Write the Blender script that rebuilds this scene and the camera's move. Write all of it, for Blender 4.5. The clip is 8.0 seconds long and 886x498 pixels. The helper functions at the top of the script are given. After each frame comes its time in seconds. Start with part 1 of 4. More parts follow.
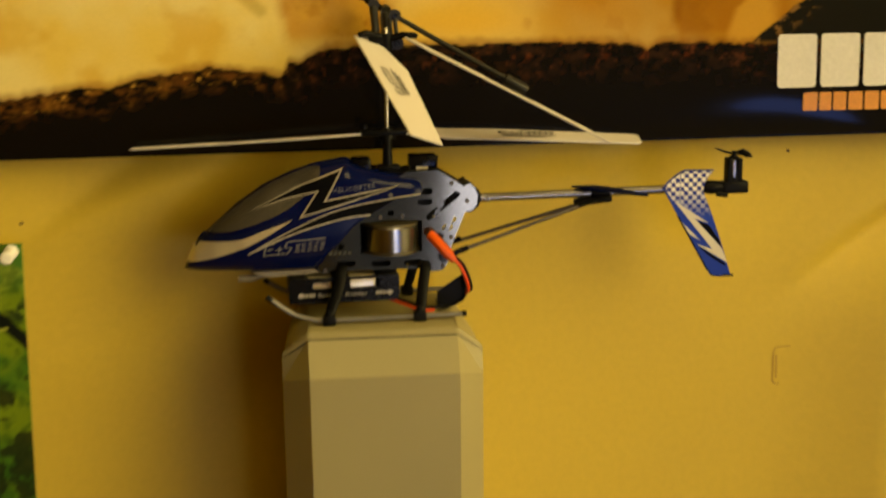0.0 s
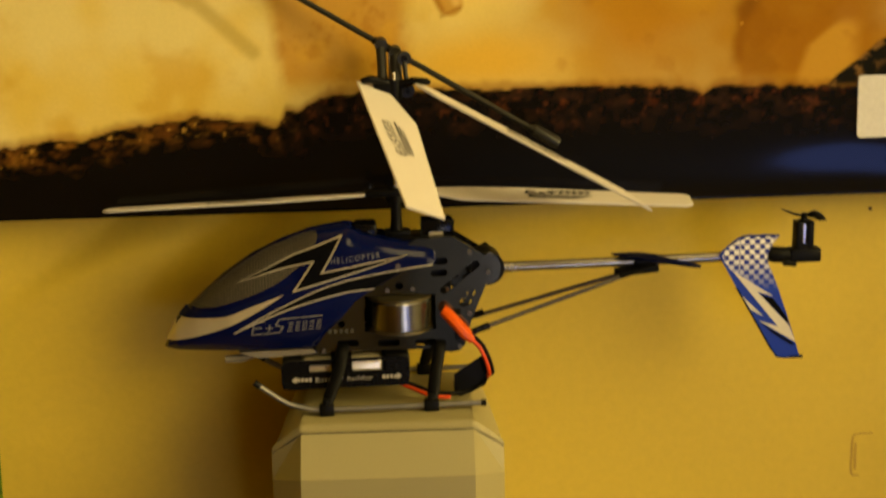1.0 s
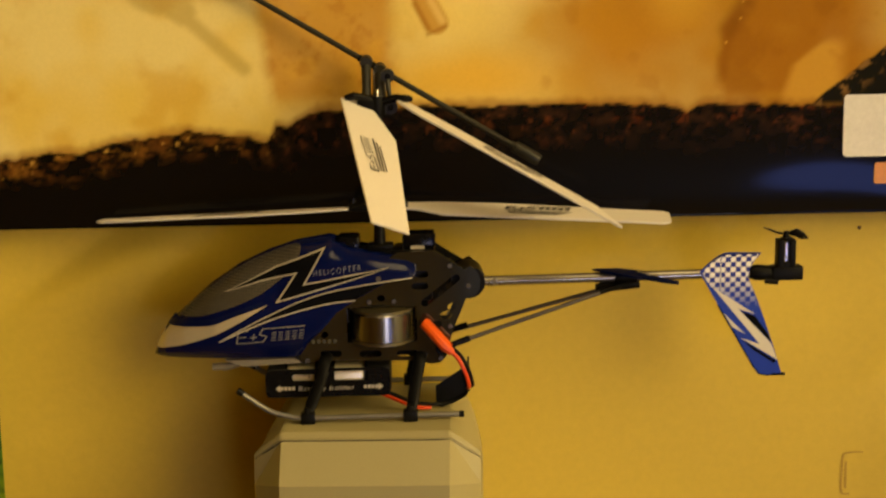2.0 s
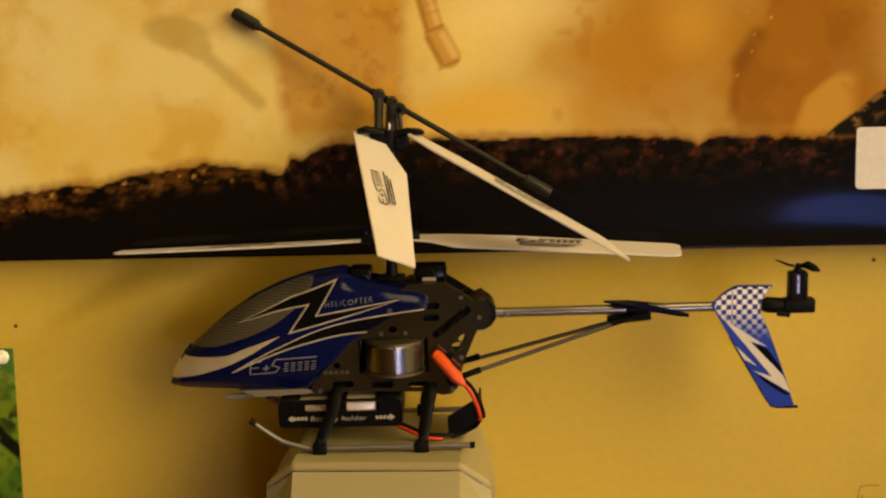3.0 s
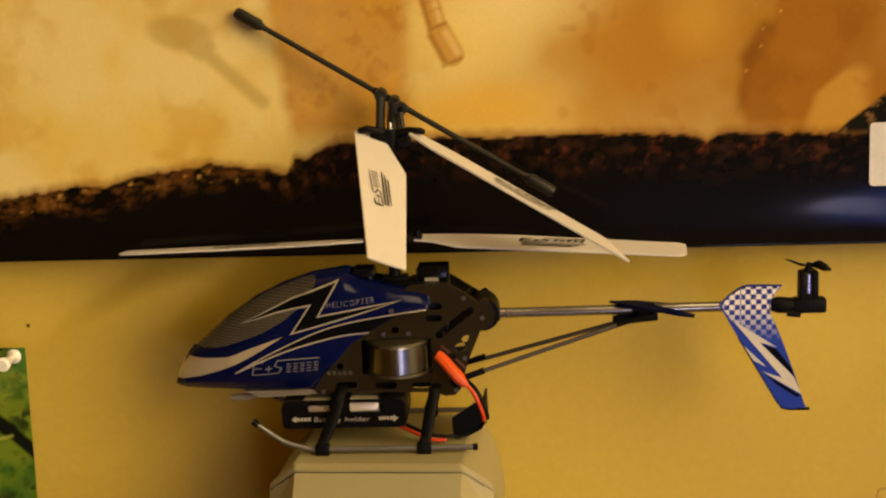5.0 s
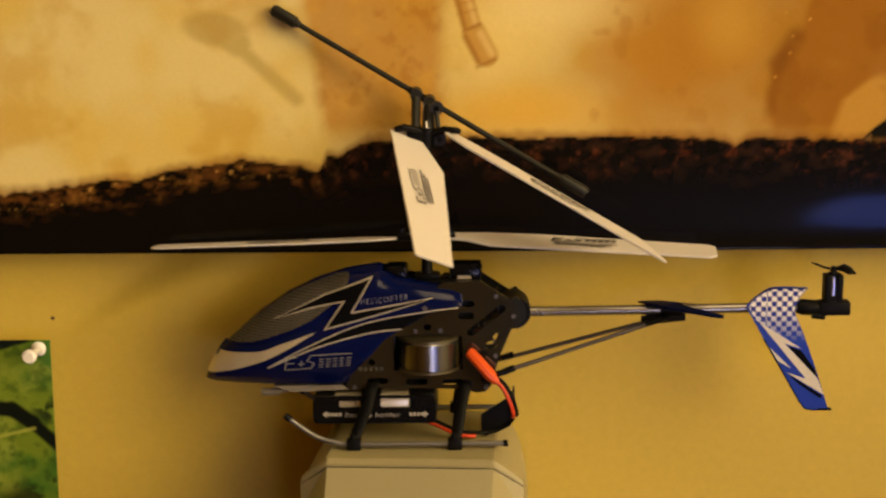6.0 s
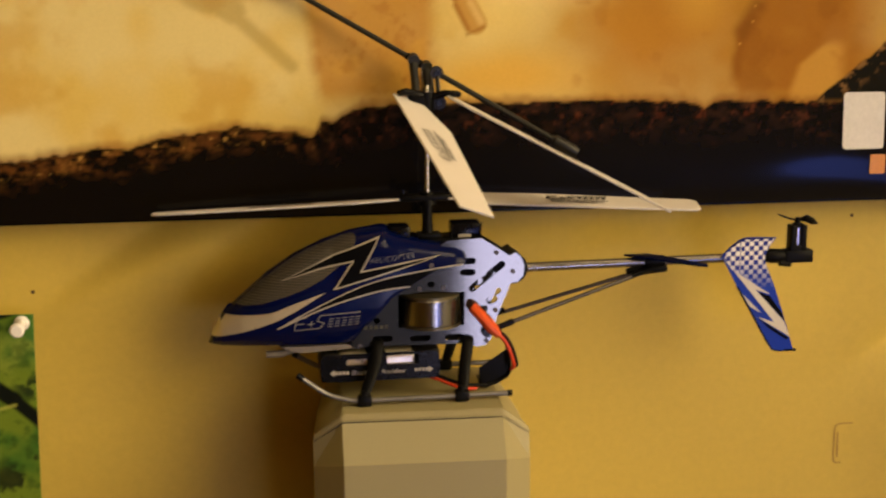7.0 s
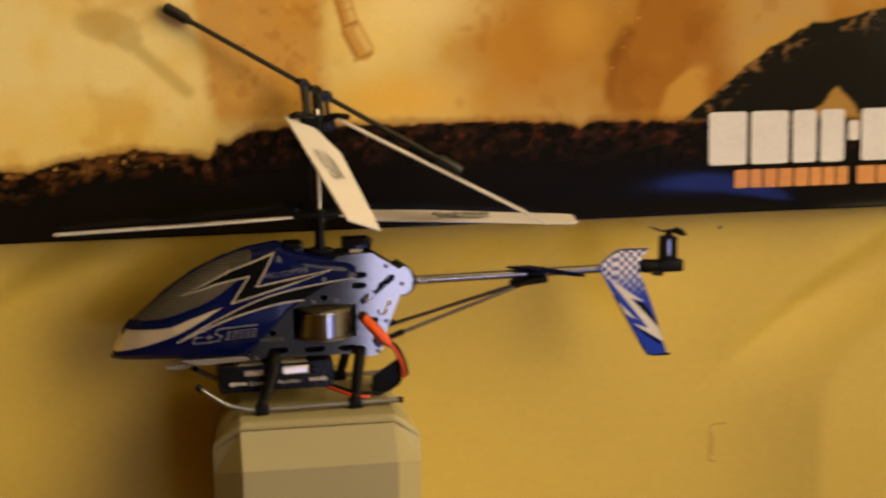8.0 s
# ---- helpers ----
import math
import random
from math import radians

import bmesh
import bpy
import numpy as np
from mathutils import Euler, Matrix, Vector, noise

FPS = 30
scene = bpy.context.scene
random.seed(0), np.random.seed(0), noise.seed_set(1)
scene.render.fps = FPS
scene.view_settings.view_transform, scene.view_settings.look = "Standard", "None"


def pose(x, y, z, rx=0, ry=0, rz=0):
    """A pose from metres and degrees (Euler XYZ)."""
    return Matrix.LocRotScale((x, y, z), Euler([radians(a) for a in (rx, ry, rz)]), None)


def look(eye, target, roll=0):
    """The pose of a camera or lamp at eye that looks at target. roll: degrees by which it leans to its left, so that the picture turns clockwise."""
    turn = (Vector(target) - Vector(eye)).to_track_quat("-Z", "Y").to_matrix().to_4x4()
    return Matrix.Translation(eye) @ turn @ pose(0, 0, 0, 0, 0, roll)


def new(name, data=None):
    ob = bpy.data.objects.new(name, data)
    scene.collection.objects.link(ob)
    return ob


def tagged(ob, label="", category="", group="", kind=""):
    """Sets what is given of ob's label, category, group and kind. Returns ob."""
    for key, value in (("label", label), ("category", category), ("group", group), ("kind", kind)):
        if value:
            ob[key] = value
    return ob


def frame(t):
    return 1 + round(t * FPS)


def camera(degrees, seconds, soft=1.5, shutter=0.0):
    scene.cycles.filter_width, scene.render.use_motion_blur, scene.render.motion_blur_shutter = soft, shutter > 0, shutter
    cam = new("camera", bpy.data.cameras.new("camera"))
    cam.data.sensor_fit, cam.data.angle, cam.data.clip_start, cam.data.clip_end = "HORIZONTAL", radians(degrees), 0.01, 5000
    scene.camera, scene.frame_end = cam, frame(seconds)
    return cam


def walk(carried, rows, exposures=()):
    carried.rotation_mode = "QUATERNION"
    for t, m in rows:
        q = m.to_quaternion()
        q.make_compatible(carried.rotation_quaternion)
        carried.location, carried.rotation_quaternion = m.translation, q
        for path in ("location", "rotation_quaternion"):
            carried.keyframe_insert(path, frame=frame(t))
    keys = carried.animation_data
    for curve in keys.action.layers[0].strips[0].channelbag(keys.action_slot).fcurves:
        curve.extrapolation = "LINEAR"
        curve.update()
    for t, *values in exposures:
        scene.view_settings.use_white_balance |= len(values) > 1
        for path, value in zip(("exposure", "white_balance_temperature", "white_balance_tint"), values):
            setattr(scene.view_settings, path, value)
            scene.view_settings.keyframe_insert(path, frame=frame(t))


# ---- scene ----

cam = camera(36.0, 8.0, soft=2.2, shutter=0.9)
PATH = [
    (0.0, -0.0744, -0.8982, 1.2771, 76.53, 0.54, -7.60),
    (0.2, -0.0721, -0.8573, 1.2773, 76.63, 0.74, -7.94),
    (0.5, -0.0555, -0.8062, 1.2774, 76.34, 0.93, -6.98),
    (0.8, -0.0304, -0.7754, 1.2804, 76.81, 1.11, -5.07),
    (1.0, -0.0066, -0.7656, 1.2941, 76.49, 1.11, -3.51),
    (1.2, 0.0098, -0.7627, 1.2990, 76.41, 0.81, -2.17),
    (1.5, 0.0372, -0.7677, 1.2920, 76.67, 1.01, -0.69),
    (1.7, 0.0450, -0.7744, 1.2946, 76.72, 1.05, -0.42),
    (2.8, 0.0719, -0.7922, 1.3066, 77.93, 1.49, 1.29),
    (3.0, 0.0735, -0.7881, 1.3048, 78.03, 1.44, 1.67),
    (3.5, 0.0797, -0.7818, 1.3055, 77.96, 1.61, 2.10),
    (4.0, 0.0898, -0.7806, 1.3021, 78.12, 1.76, 2.71),
    (4.5, 0.1021, -0.7769, 1.3058, 77.68, 2.03, 3.55),
    (4.7, 0.1151, -0.7767, 1.3097, 77.65, 2.26, 4.45),
    (5.8, 0.0896, -0.7834, 1.3097, 77.39, 1.33, 3.73),
    (6.0, 0.0657, -0.7900, 1.3115, 77.58, 0.99, 2.75),
    (6.2, 0.0428, -0.7927, 1.3178, 77.24, 0.78, 1.49),
    (6.5, -0.0155, -0.8104, 1.3112, 77.46, 0.75, -2.15),
    (6.8, -0.0648, -0.8139, 1.2959, 77.72, 0.59, -5.96),
    (7.0, -0.0916, -0.8220, 1.2892, 77.81, 0.32, -7.43),
    (7.2, -0.1046, -0.8223, 1.2933, 77.37, 0.24, -7.92),
    (7.3, -0.1010, -0.8218, 1.2973, 77.03, 0.39, -8.06),
    (7.5, -0.1052, -0.8308, 1.3062, 76.74, 0.32, -9.54),
    (7.8, -0.0934, -0.8475, 1.2965, 78.20, 0.66, -10.90),
    (8.0, -0.0893, -0.8734, 1.2880, 79.08, 0.45, -11.52),
]
walk(cam, [(t, pose(*row)) for t, *row in PATH], exposures=[(0.0, 0.0, 8000, -12), (1.0, 0.0, 8000, -10), (1.7, 0.0, 7700, -4), (3.0, 0.0, 6980, 6), (6.0, 0.0, 6550, 10), (7.0, 0.0, 6150, 11), (8.0, 0.0, 5950, 11)])

# ---- light: a warm standing lamp to the right, a ceiling lamp, a bluish screen ----
WALL_Y = 0.1003
world = bpy.data.worlds.new("world")
scene.world = world
world.use_nodes = True
world.node_tree.nodes["Background"].inputs[0].default_value = (1.0, 0.72, 0.42, 1)
world.node_tree.nodes["Background"].inputs[1].default_value = 0.02


def area_lamp(name, eye, target, size, power, color, spread=180):
    data = bpy.data.lights.new(name, "AREA")
    data.shape, data.size, data.energy, data.color, data.spread = "DISK", size, power, color, radians(spread)
    ob = new(name, data)
    ob.matrix_world = look(eye, target)
    return tagged(ob, "warm room lamp", "lamp", kind="structure")


area_lamp("room_lamp", (0.95, -0.85, 1.48), (-0.48, 0.1, 0.92), 1.5, 7.6, (1.0, 0.738, 0.385), 62)
area_lamp("ceiling_lamp", (0.30, -0.80, 2.72), (0.28, -0.6, 0.0), 1.0, 9.7, (1.0, 0.738, 0.385))


# ---- materials ----
def node(nt, kind, **values):
    n = nt.nodes.new(kind)
    for key, value in values.items():
        n.inputs[key.replace("_", " ")].default_value = value
    return n


def material(name, color, rough=0.5, metal=0.0, vary=0.12, grain=400.0, stain=14.0, bump=0.15, coat=0.0, rough_vary=0.12, specular=0.5):
    """Plain coated surface: a fine grain and broad stains vary colour, gloss and relief."""
    m = bpy.data.materials.new(name)
    m.use_nodes = True
    nt = m.node_tree
    p = nt.nodes["Principled BSDF"]
    p.inputs["Metallic"].default_value = metal
    p.inputs["Coat Weight"].default_value = coat
    p.inputs["Coat Roughness"].default_value = 0.12
    p.inputs["Specular IOR Level"].default_value = specular
    co = nt.nodes.new("ShaderNodeTexCoord")
    fine = node(nt, "ShaderNodeTexNoise", Scale=grain, Detail=4.0, Roughness=0.6)
    broad = node(nt, "ShaderNodeTexNoise", Scale=stain, Detail=5.0, Roughness=0.55)
    for n in (fine, broad):
        nt.links.new(co.outputs["Object"], n.inputs["Vector"])
    both = nt.nodes.new("ShaderNodeMath")
    both.operation = "ADD"
    nt.links.new(fine.outputs["Fac"], both.inputs[0])
    nt.links.new(broad.outputs["Fac"], both.inputs[1])
    span = node(nt, "ShaderNodeMapRange")
    span.inputs["From Min"].default_value, span.inputs["From Max"].default_value = 0.6, 1.4
    span.inputs["To Min"].default_value, span.inputs["To Max"].default_value = 1 - vary, 1 + vary
    nt.links.new(both.outputs[0], span.inputs["Value"])
    hue = node(nt, "ShaderNodeHueSaturation", Color=(*color, 1))
    nt.links.new(span.outputs[0], hue.inputs["Value"])
    nt.links.new(hue.outputs[0], p.inputs["Base Color"])
    gloss = node(nt, "ShaderNodeMapRange")
    gloss.inputs["To Min"].default_value, gloss.inputs["To Max"].default_value = max(0.03, rough - rough_vary), min(1, rough + rough_vary)
    nt.links.new(broad.outputs["Fac"], gloss.inputs["Value"])
    nt.links.new(gloss.outputs[0], p.inputs["Roughness"])
    b = node(nt, "ShaderNodeBump", Strength=bump, Distance=0.0004)
    nt.links.new(fine.outputs["Fac"], b.inputs["Height"])
    nt.links.new(b.outputs[0], p.inputs["Normal"])
    return m


def wall_paint(name, color):
    """Emulsion on plaster: soft trowel waves, roller grain, faint scuffs."""
    m = material(name, color, rough=0.62, vary=0.07, grain=160.0, stain=4.0, bump=0.1)
    nt = m.node_tree
    p = nt.nodes["Principled BSDF"]
    co = nt.nodes["Texture Coordinate"]
    wave = node(nt, "ShaderNodeTexNoise", Scale=7.0, Detail=3.0, Roughness=0.5, Distortion=0.6)
    nt.links.new(co.outputs["Object"], wave.inputs["Vector"])
    relief = node(nt, "ShaderNodeBump", Strength=0.4, Distance=0.008)
    nt.links.new(wave.outputs["Fac"], relief.inputs["Height"])
    nt.links.new(nt.nodes["Bump"].outputs[0], relief.inputs["Normal"])
    nt.links.new(relief.outputs[0], p.inputs["Normal"])
    return m


def printed(name, rough=0.45, specular=0.08, coat=0.0, buckle=0.5):
    """Printed paper: the ink colours of the sheet's own picture, with dot grain and slight buckling."""
    m = bpy.data.materials.new(name)
    m.use_nodes = True
    nt = m.node_tree
    p = nt.nodes["Principled BSDF"]
    ink = nt.nodes.new("ShaderNodeVertexColor")
    ink.layer_name = "ink"
    co = nt.nodes.new("ShaderNodeTexCoord")
    fine = node(nt, "ShaderNodeTexNoise", Scale=420.0, Detail=3.0, Roughness=0.6)
    wave = node(nt, "ShaderNodeTexNoise", Scale=9.0, Detail=2.0)
    for n in (fine, wave):
        nt.links.new(co.outputs["Object"], n.inputs["Vector"])
    span = node(nt, "ShaderNodeMapRange")
    span.inputs["To Min"].default_value, span.inputs["To Max"].default_value = 0.94, 1.06
    nt.links.new(fine.outputs["Fac"], span.inputs["Value"])
    hue = node(nt, "ShaderNodeHueSaturation")
    nt.links.new(ink.outputs["Color"], hue.inputs["Color"])
    nt.links.new(span.outputs[0], hue.inputs["Value"])
    nt.links.new(hue.outputs[0], p.inputs["Base Color"])
    p.inputs["Roughness"].default_value = rough
    p.inputs["Specular IOR Level"].default_value = specular
    p.inputs["Coat Weight"].default_value, p.inputs["Coat Roughness"].default_value = coat, 0.10
    b = node(nt, "ShaderNodeBump", Strength=buckle, Distance=0.004)
    nt.links.new(wave.outputs["Fac"], b.inputs["Height"])
    nt.links.new(b.outputs[0], p.inputs["Normal"])
    return m


def checkered(name):
    """Fin paint: white and blue checks that fade into blue further down."""
    m = material(name, (0.02, 0.045, 0.36), rough=0.35, vary=0.1, grain=900, specular=0.25)
    nt = m.node_tree
    p = nt.nodes["Principled BSDF"]
    co = nt.nodes["Texture Coordinate"]
    turn = nt.nodes.new("ShaderNodeMapping")
    turn.inputs["Rotation"].default_value = (radians(90), radians(2), 0)
    nt.links.new(co.outputs["Object"], turn.inputs["Vector"])
    check = node(nt, "ShaderNodeTexChecker", Scale=305.0, Color1=(0.80, 0.78, 0.76, 1), Color2=(0.02, 0.03, 0.24, 1))
    nt.links.new(turn.outputs[0], check.inputs["Vector"])
    xyz = nt.nodes.new("ShaderNodeSeparateXYZ")
    nt.links.new(co.outputs["Object"], xyz.inputs[0])
    fade = node(nt, "ShaderNodeMapRange")
    fade.inputs["From Min"].default_value, fade.inputs["From Max"].default_value = 0.062, 0.084
    nt.links.new(xyz.outputs["Z"], fade.inputs["Value"])
    mix = nt.nodes.new("ShaderNodeMix")
    mix.data_type = "RGBA"
    nt.links.new(fade.outputs[0], mix.inputs[0])
    mix.inputs[6].default_value = (0.008, 0.04, 0.38, 1)
    nt.links.new(check.outputs["Color"], mix.inputs[7])
    nt.links.new(mix.outputs[2], p.inputs["Base Color"])
    return m


def grille(name):
    """Fine woven grille: pale wires, dark holes, about a millimetre and a half apart."""
    m = material(name, (0.30, 0.28, 0.24), rough=0.4, vary=0.15, metal=0.3)
    nt = m.node_tree
    p = nt.nodes["Principled BSDF"]
    co = nt.nodes["Texture Coordinate"]
    turn = nt.nodes.new("ShaderNodeMapping")
    turn.inputs["Rotation"].default_value = (radians(90), 0, 0)
    turn.inputs["Scale"].default_value = (560, 560, 560)
    nt.links.new(co.outputs["Object"], turn.inputs["Vector"])
    brick = node(nt, "ShaderNodeTexBrick", Scale=1.0, Color1=(0.016, 0.015, 0.013, 1), Color2=(0.024, 0.022, 0.02, 1), Mortar=(0.125, 0.112, 0.085, 1), Mortar_Size=0.13, Brick_Width=1.0, Row_Height=0.9, Bias=0.0)
    brick.offset = 0.0
    nt.links.new(turn.outputs[0], brick.inputs["Vector"])
    nt.links.new(brick.outputs["Color"], p.inputs["Base Color"])
    b = node(nt, "ShaderNodeBump", Strength=0.6, Distance=0.0006)
    nt.links.new(brick.outputs["Fac"], b.inputs["Height"])
    nt.links.new(b.outputs[0], p.inputs["Normal"])
    return m


YELLOW = wall_paint("yellow_wall_paint", (0.62, 0.45, 0.065))
CEIL = wall_paint("ceiling_paint", (0.75, 0.70, 0.58))
FLOOR = material("brown_floor", (0.22, 0.14, 0.08), rough=0.5, grain=60, stain=4)
PAPER = printed("glossy_poster_print", specular=0.03, coat=0.4, buckle=0.12)
MATTE_PAPER = printed("picture_print", rough=0.5)
BEIGE = material("beige_grey_plastic", (0.305, 0.265, 0.132), rough=0.42, vary=0.06, grain=900, stain=9, bump=0.12)
SEAM = material("dark_seam", (0.05, 0.045, 0.035), rough=0.8)
BLUE = material("blue_metallic_lacquer", (0.0010, 0.0040, 0.045), rough=0.16, metal=0.0, vary=0.12, grain=1500, stain=30, coat=0.08, bump=0.02, rough_vary=0.04, specular=0.26)
NAVY = material("dark_blue_lacquer", (0.002, 0.005, 0.04), rough=0.4, metal=0.0, vary=0.12, specular=0.08, bump=0.05)
SILVER = material("silver_lacquer", (0.66, 0.60, 0.45), rough=0.30, metal=0.55, vary=0.06, coat=0.3, bump=0.04)
GREY_UNDER = material("grey_underside_plastic", (0.17, 0.15, 0.12), rough=0.4)
INK_BLACK = material("black_decal_ink", (0.003, 0.003, 0.004), rough=0.5, specular=0.03, vary=0.2)
CREAM = material("cream_decal_ink", (0.36, 0.33, 0.28), rough=0.4, vary=0.06)
MESH = grille("canopy_grille")
BLACK = material("black_moulded_plastic", (0.004, 0.004, 0.004), rough=0.42, specular=0.1, vary=0.25, grain=700)
BLACK_GLOSS = material("glossy_black_plastic", (0.004, 0.004, 0.005), rough=0.2, specular=0.16, vary=0.2)
PLATE = material("dark_anodised_plate", (0.105, 0.102, 0.094), rough=0.085, metal=0.9, vary=0.12, grain=1200, bump=0.006, rough_vary=0.03)
STEEL = material("brushed_steel", (0.55, 0.53, 0.50), rough=0.25, metal=1.0, vary=0.1, grain=1500, bump=0.05)
TUBE = material("aluminium_tube", (0.36, 0.34, 0.30), rough=0.26, metal=0.9, vary=0.1, grain=900, bump=0.05)
WHITE_BLADE = material("white_rotor_plastic", (0.66, 0.63, 0.60), rough=0.45, vary=0.035, grain=500, stain=40, bump=0.05)
ORANGE = material("orange_red_plastic", (0.66, 0.082, 0.008), rough=0.4, vary=0.08)
RED_WIRE = material("red_wire_sleeve", (0.55, 0.042, 0.006), rough=0.42, vary=0.08)
FIN_BLUE = material("fin_blue", (0.006, 0.032, 0.36), rough=0.35, specular=0.25, vary=0.08)
FIN_CHECK = checkered("fin_checks")
WHITE_PIN = material("white_pin_plastic", (0.82, 0.80, 0.76), rough=0.35, vary=0.04)
MOTOR = material("dull_steel_can", (0.30, 0.29, 0.26), rough=0.25, metal=1.0, vary=0.12, grain=1500, bump=0.05)
ROD = material("dark_metal_rod", (0.13, 0.115, 0.10), rough=0.48, metal=0.9, vary=0.15, grain=900)
SKID_TUBE = material("dull_skid_tube", (0.21, 0.20, 0.185), rough=0.46, metal=0.85, vary=0.15, grain=900, bump=0.05)
BLADE_INK = material("grey_blade_ink", (0.006, 0.006, 0.008), rough=0.75, vary=0.3, grain=900, specular=0.03)
HUB_GREY = material("worn_dark_grey_nylon", (0.016, 0.0155, 0.0125), rough=0.42, specular=0.3, vary=0.25, grain=800)
FIN_CREAM = material("cream_fin_ink", (0.62, 0.58, 0.50), rough=0.4, vary=0.06)
MARK = material("grey_mark_ink", (0.20, 0.20, 0.21), rough=0.4, vary=0.15, grain=900)
BRONZE = material("dark_bronze_ring", (0.16, 0.135, 0.075), rough=0.4, metal=0.8, vary=0.2, grain=900)
PALE_BLUE = material("pale_blue_grey_ink", (0.16, 0.17, 0.24), rough=0.4, vary=0.06)
LABEL_GOLD = material("faded_gold_ink", (0.05, 0.045, 0.02), rough=0.5)


# ---- building helpers (lengths in millimetres unless said) ----
MM = 0.001


def mesh_object(name, bm, mat, scale=MM, smooth=35.0):
    bmesh.ops.recalc_face_normals(bm, faces=bm.faces)
    me = bpy.data.meshes.new(name)
    for v in bm.verts:
        v.co *= scale
    bm.to_mesh(me)
    bm.free()
    me.materials.append(mat)
    if smooth:
        me.polygons.foreach_set("use_smooth", [True] * len(me.polygons))
        me.set_sharp_from_angle(angle=radians(smooth))
    return new(name, me)


def part(name, bm, mat, parent, label="", smooth=35.0):
    ob = mesh_object(name, bm, mat, MM, smooth)
    ob.parent = parent
    return tagged(ob, label)


def join(*bms):
    out = bmesh.new()
    for bm in bms:
        me = bpy.data.meshes.new("tmp")
        bm.to_mesh(me)
        out.from_mesh(me)
        bpy.data.meshes.remove(me)
        bm.free()
    return out


def box(x0, x1, y0, y1, z0, z1, bevel=0.0, seg=2):
    bm = bmesh.new()
    bmesh.ops.create_cube(bm, size=1.0)
    for v in bm.verts:
        v.co = Vector(((x0 + x1) / 2 + v.co.x * (x1 - x0), (y0 + y1) / 2 + v.co.y * (y1 - y0), (z0 + z1) / 2 + v.co.z * (z1 - z0)))
    if bevel:
        bmesh.ops.bevel(bm, geom=bm.edges[:], offset=bevel, segments=seg, affect="EDGES", profile=0.5)
    return bm


def tube(points, radius, n=12, flat=1.0, up=(0, 0, 1)):
    """A round bar along a line of points; radius may change from point to point."""
    pts = [Vector(p) for p in points]
    radii = radius if isinstance(radius, (list, tuple)) else [radius] * len(pts)
    bm = bmesh.new()
    rings = []
    side = None
    for i, p in enumerate(pts):
        d = (pts[min(i + 1, len(pts) - 1)] - pts[max(i - 1, 0)]).normalized()
        if side is None:
            ref = Vector(up) if abs(d.dot(Vector(up))) < 0.95 else Vector((1, 0, 0))
            side = d.cross(ref).normalized()
        side = (side - d * side.dot(d)).normalized()
        other = d.cross(side)
        rings.append([bm.verts.new(p + radii[i] * (math.cos(a) * side + flat * math.sin(a) * other)) for a in (2 * math.pi * k / n for k in range(n))])
    for a, b in zip(rings, rings[1:]):
        for k in range(n):
            bm.faces.new((a[k], a[(k + 1) % n], b[(k + 1) % n], b[k]))
    bm.faces.new(rings[0])
    bm.faces.new(rings[-1])
    return bm


def smooth_line(points, steps=6):
    """Points of a smooth curve through the given ones."""
    p = [Vector(q) for q in points]
    p = [2 * p[0] - p[1]] + p + [2 * p[-1] - p[-2]]
    out = []
    for i in range(1, len(p) - 2):
        for k in range(steps):
            t = k / steps
            out.append(0.5 * ((2 * p[i]) + (p[i + 1] - p[i - 1]) * t + (2 * p[i - 1] - 5 * p[i] + 4 * p[i + 1] - p[i + 2]) * t * t + (3 * p[i] - p[i - 1] - 3 * p[i + 1] + p[i + 2]) * t ** 3))
    return out + [p[-2]]


def plate(outline, y0, y1, holes=(), bevel=0.0):
    """A flat piece with holes through it, cut in the x-z plane and y0 to y1 thick."""
    bm = bmesh.new()
    edges = []
    for loop in (outline, *holes):
        vs = [bm.verts.new((x, y0, z)) for x, z in loop]
        edges += [bm.edges.new((vs[i], vs[(i + 1) % len(vs)])) for i in range(len(vs))]
    bmesh.ops.triangle_fill(bm, use_beauty=True, use_dissolve=False, edges=edges)
    got = bmesh.ops.extrude_face_region(bm, geom=bm.faces[:])
    bmesh.ops.translate(bm, vec=(0, y1 - y0, 0), verts=[g for g in got["geom"] if isinstance(g, bmesh.types.BMVert)])
    return bm


def slot(cx, cz, length, height, angle=0.0, n=5):
    """Outline of a round-ended slot."""
    r = height / 2
    h = max(length / 2 - r, 0)
    pts = [(h + r * math.cos(a), r * math.sin(a)) for a in (math.pi * (k / n - 0.5) for k in range(n + 1))]
    pts += [(-h + r * math.cos(a), r * math.sin(a)) for a in (math.pi * (k / n + 0.5) for k in range(n + 1))]
    c, s = math.cos(radians(angle)), math.sin(radians(angle))
    return [(cx + x * c - z * s, cz + x * s + z * c) for x, z in pts]


def disc(centre, axis, r, depth, n=20, r2=None):
    c, a = Vector(centre), Vector(axis).normalized()
    return tube([c - a * depth / 2, c + a * depth / 2], [r, r if r2 is None else r2], n)


def lettering(body, size, width=None, spacing=1.0, weight=0.0):
    """Flat letters as a bmesh in x and z, millimetres, left-bottom at the origin."""
    cu = bpy.data.curves.new("letters", "FONT")
    cu.body, cu.size, cu.resolution_u, cu.space_character, cu.offset = body, size, 3, spacing, weight
    ob = bpy.data.objects.new("letters", cu)
    me = bpy.data.meshes.new_from_object(ob)
    bm = bmesh.new()
    bm.from_mesh(me)
    bpy.data.objects.remove(ob)
    bpy.data.meshes.remove(me)
    x0, x1 = min(v.co.x for v in bm.verts), max(v.co.x for v in bm.verts)
    k = (width / (x1 - x0)) if width else 1.0
    for v in bm.verts:
        v.co = Vector(((v.co.x - x0) * k, 0, v.co.y))
    return bm


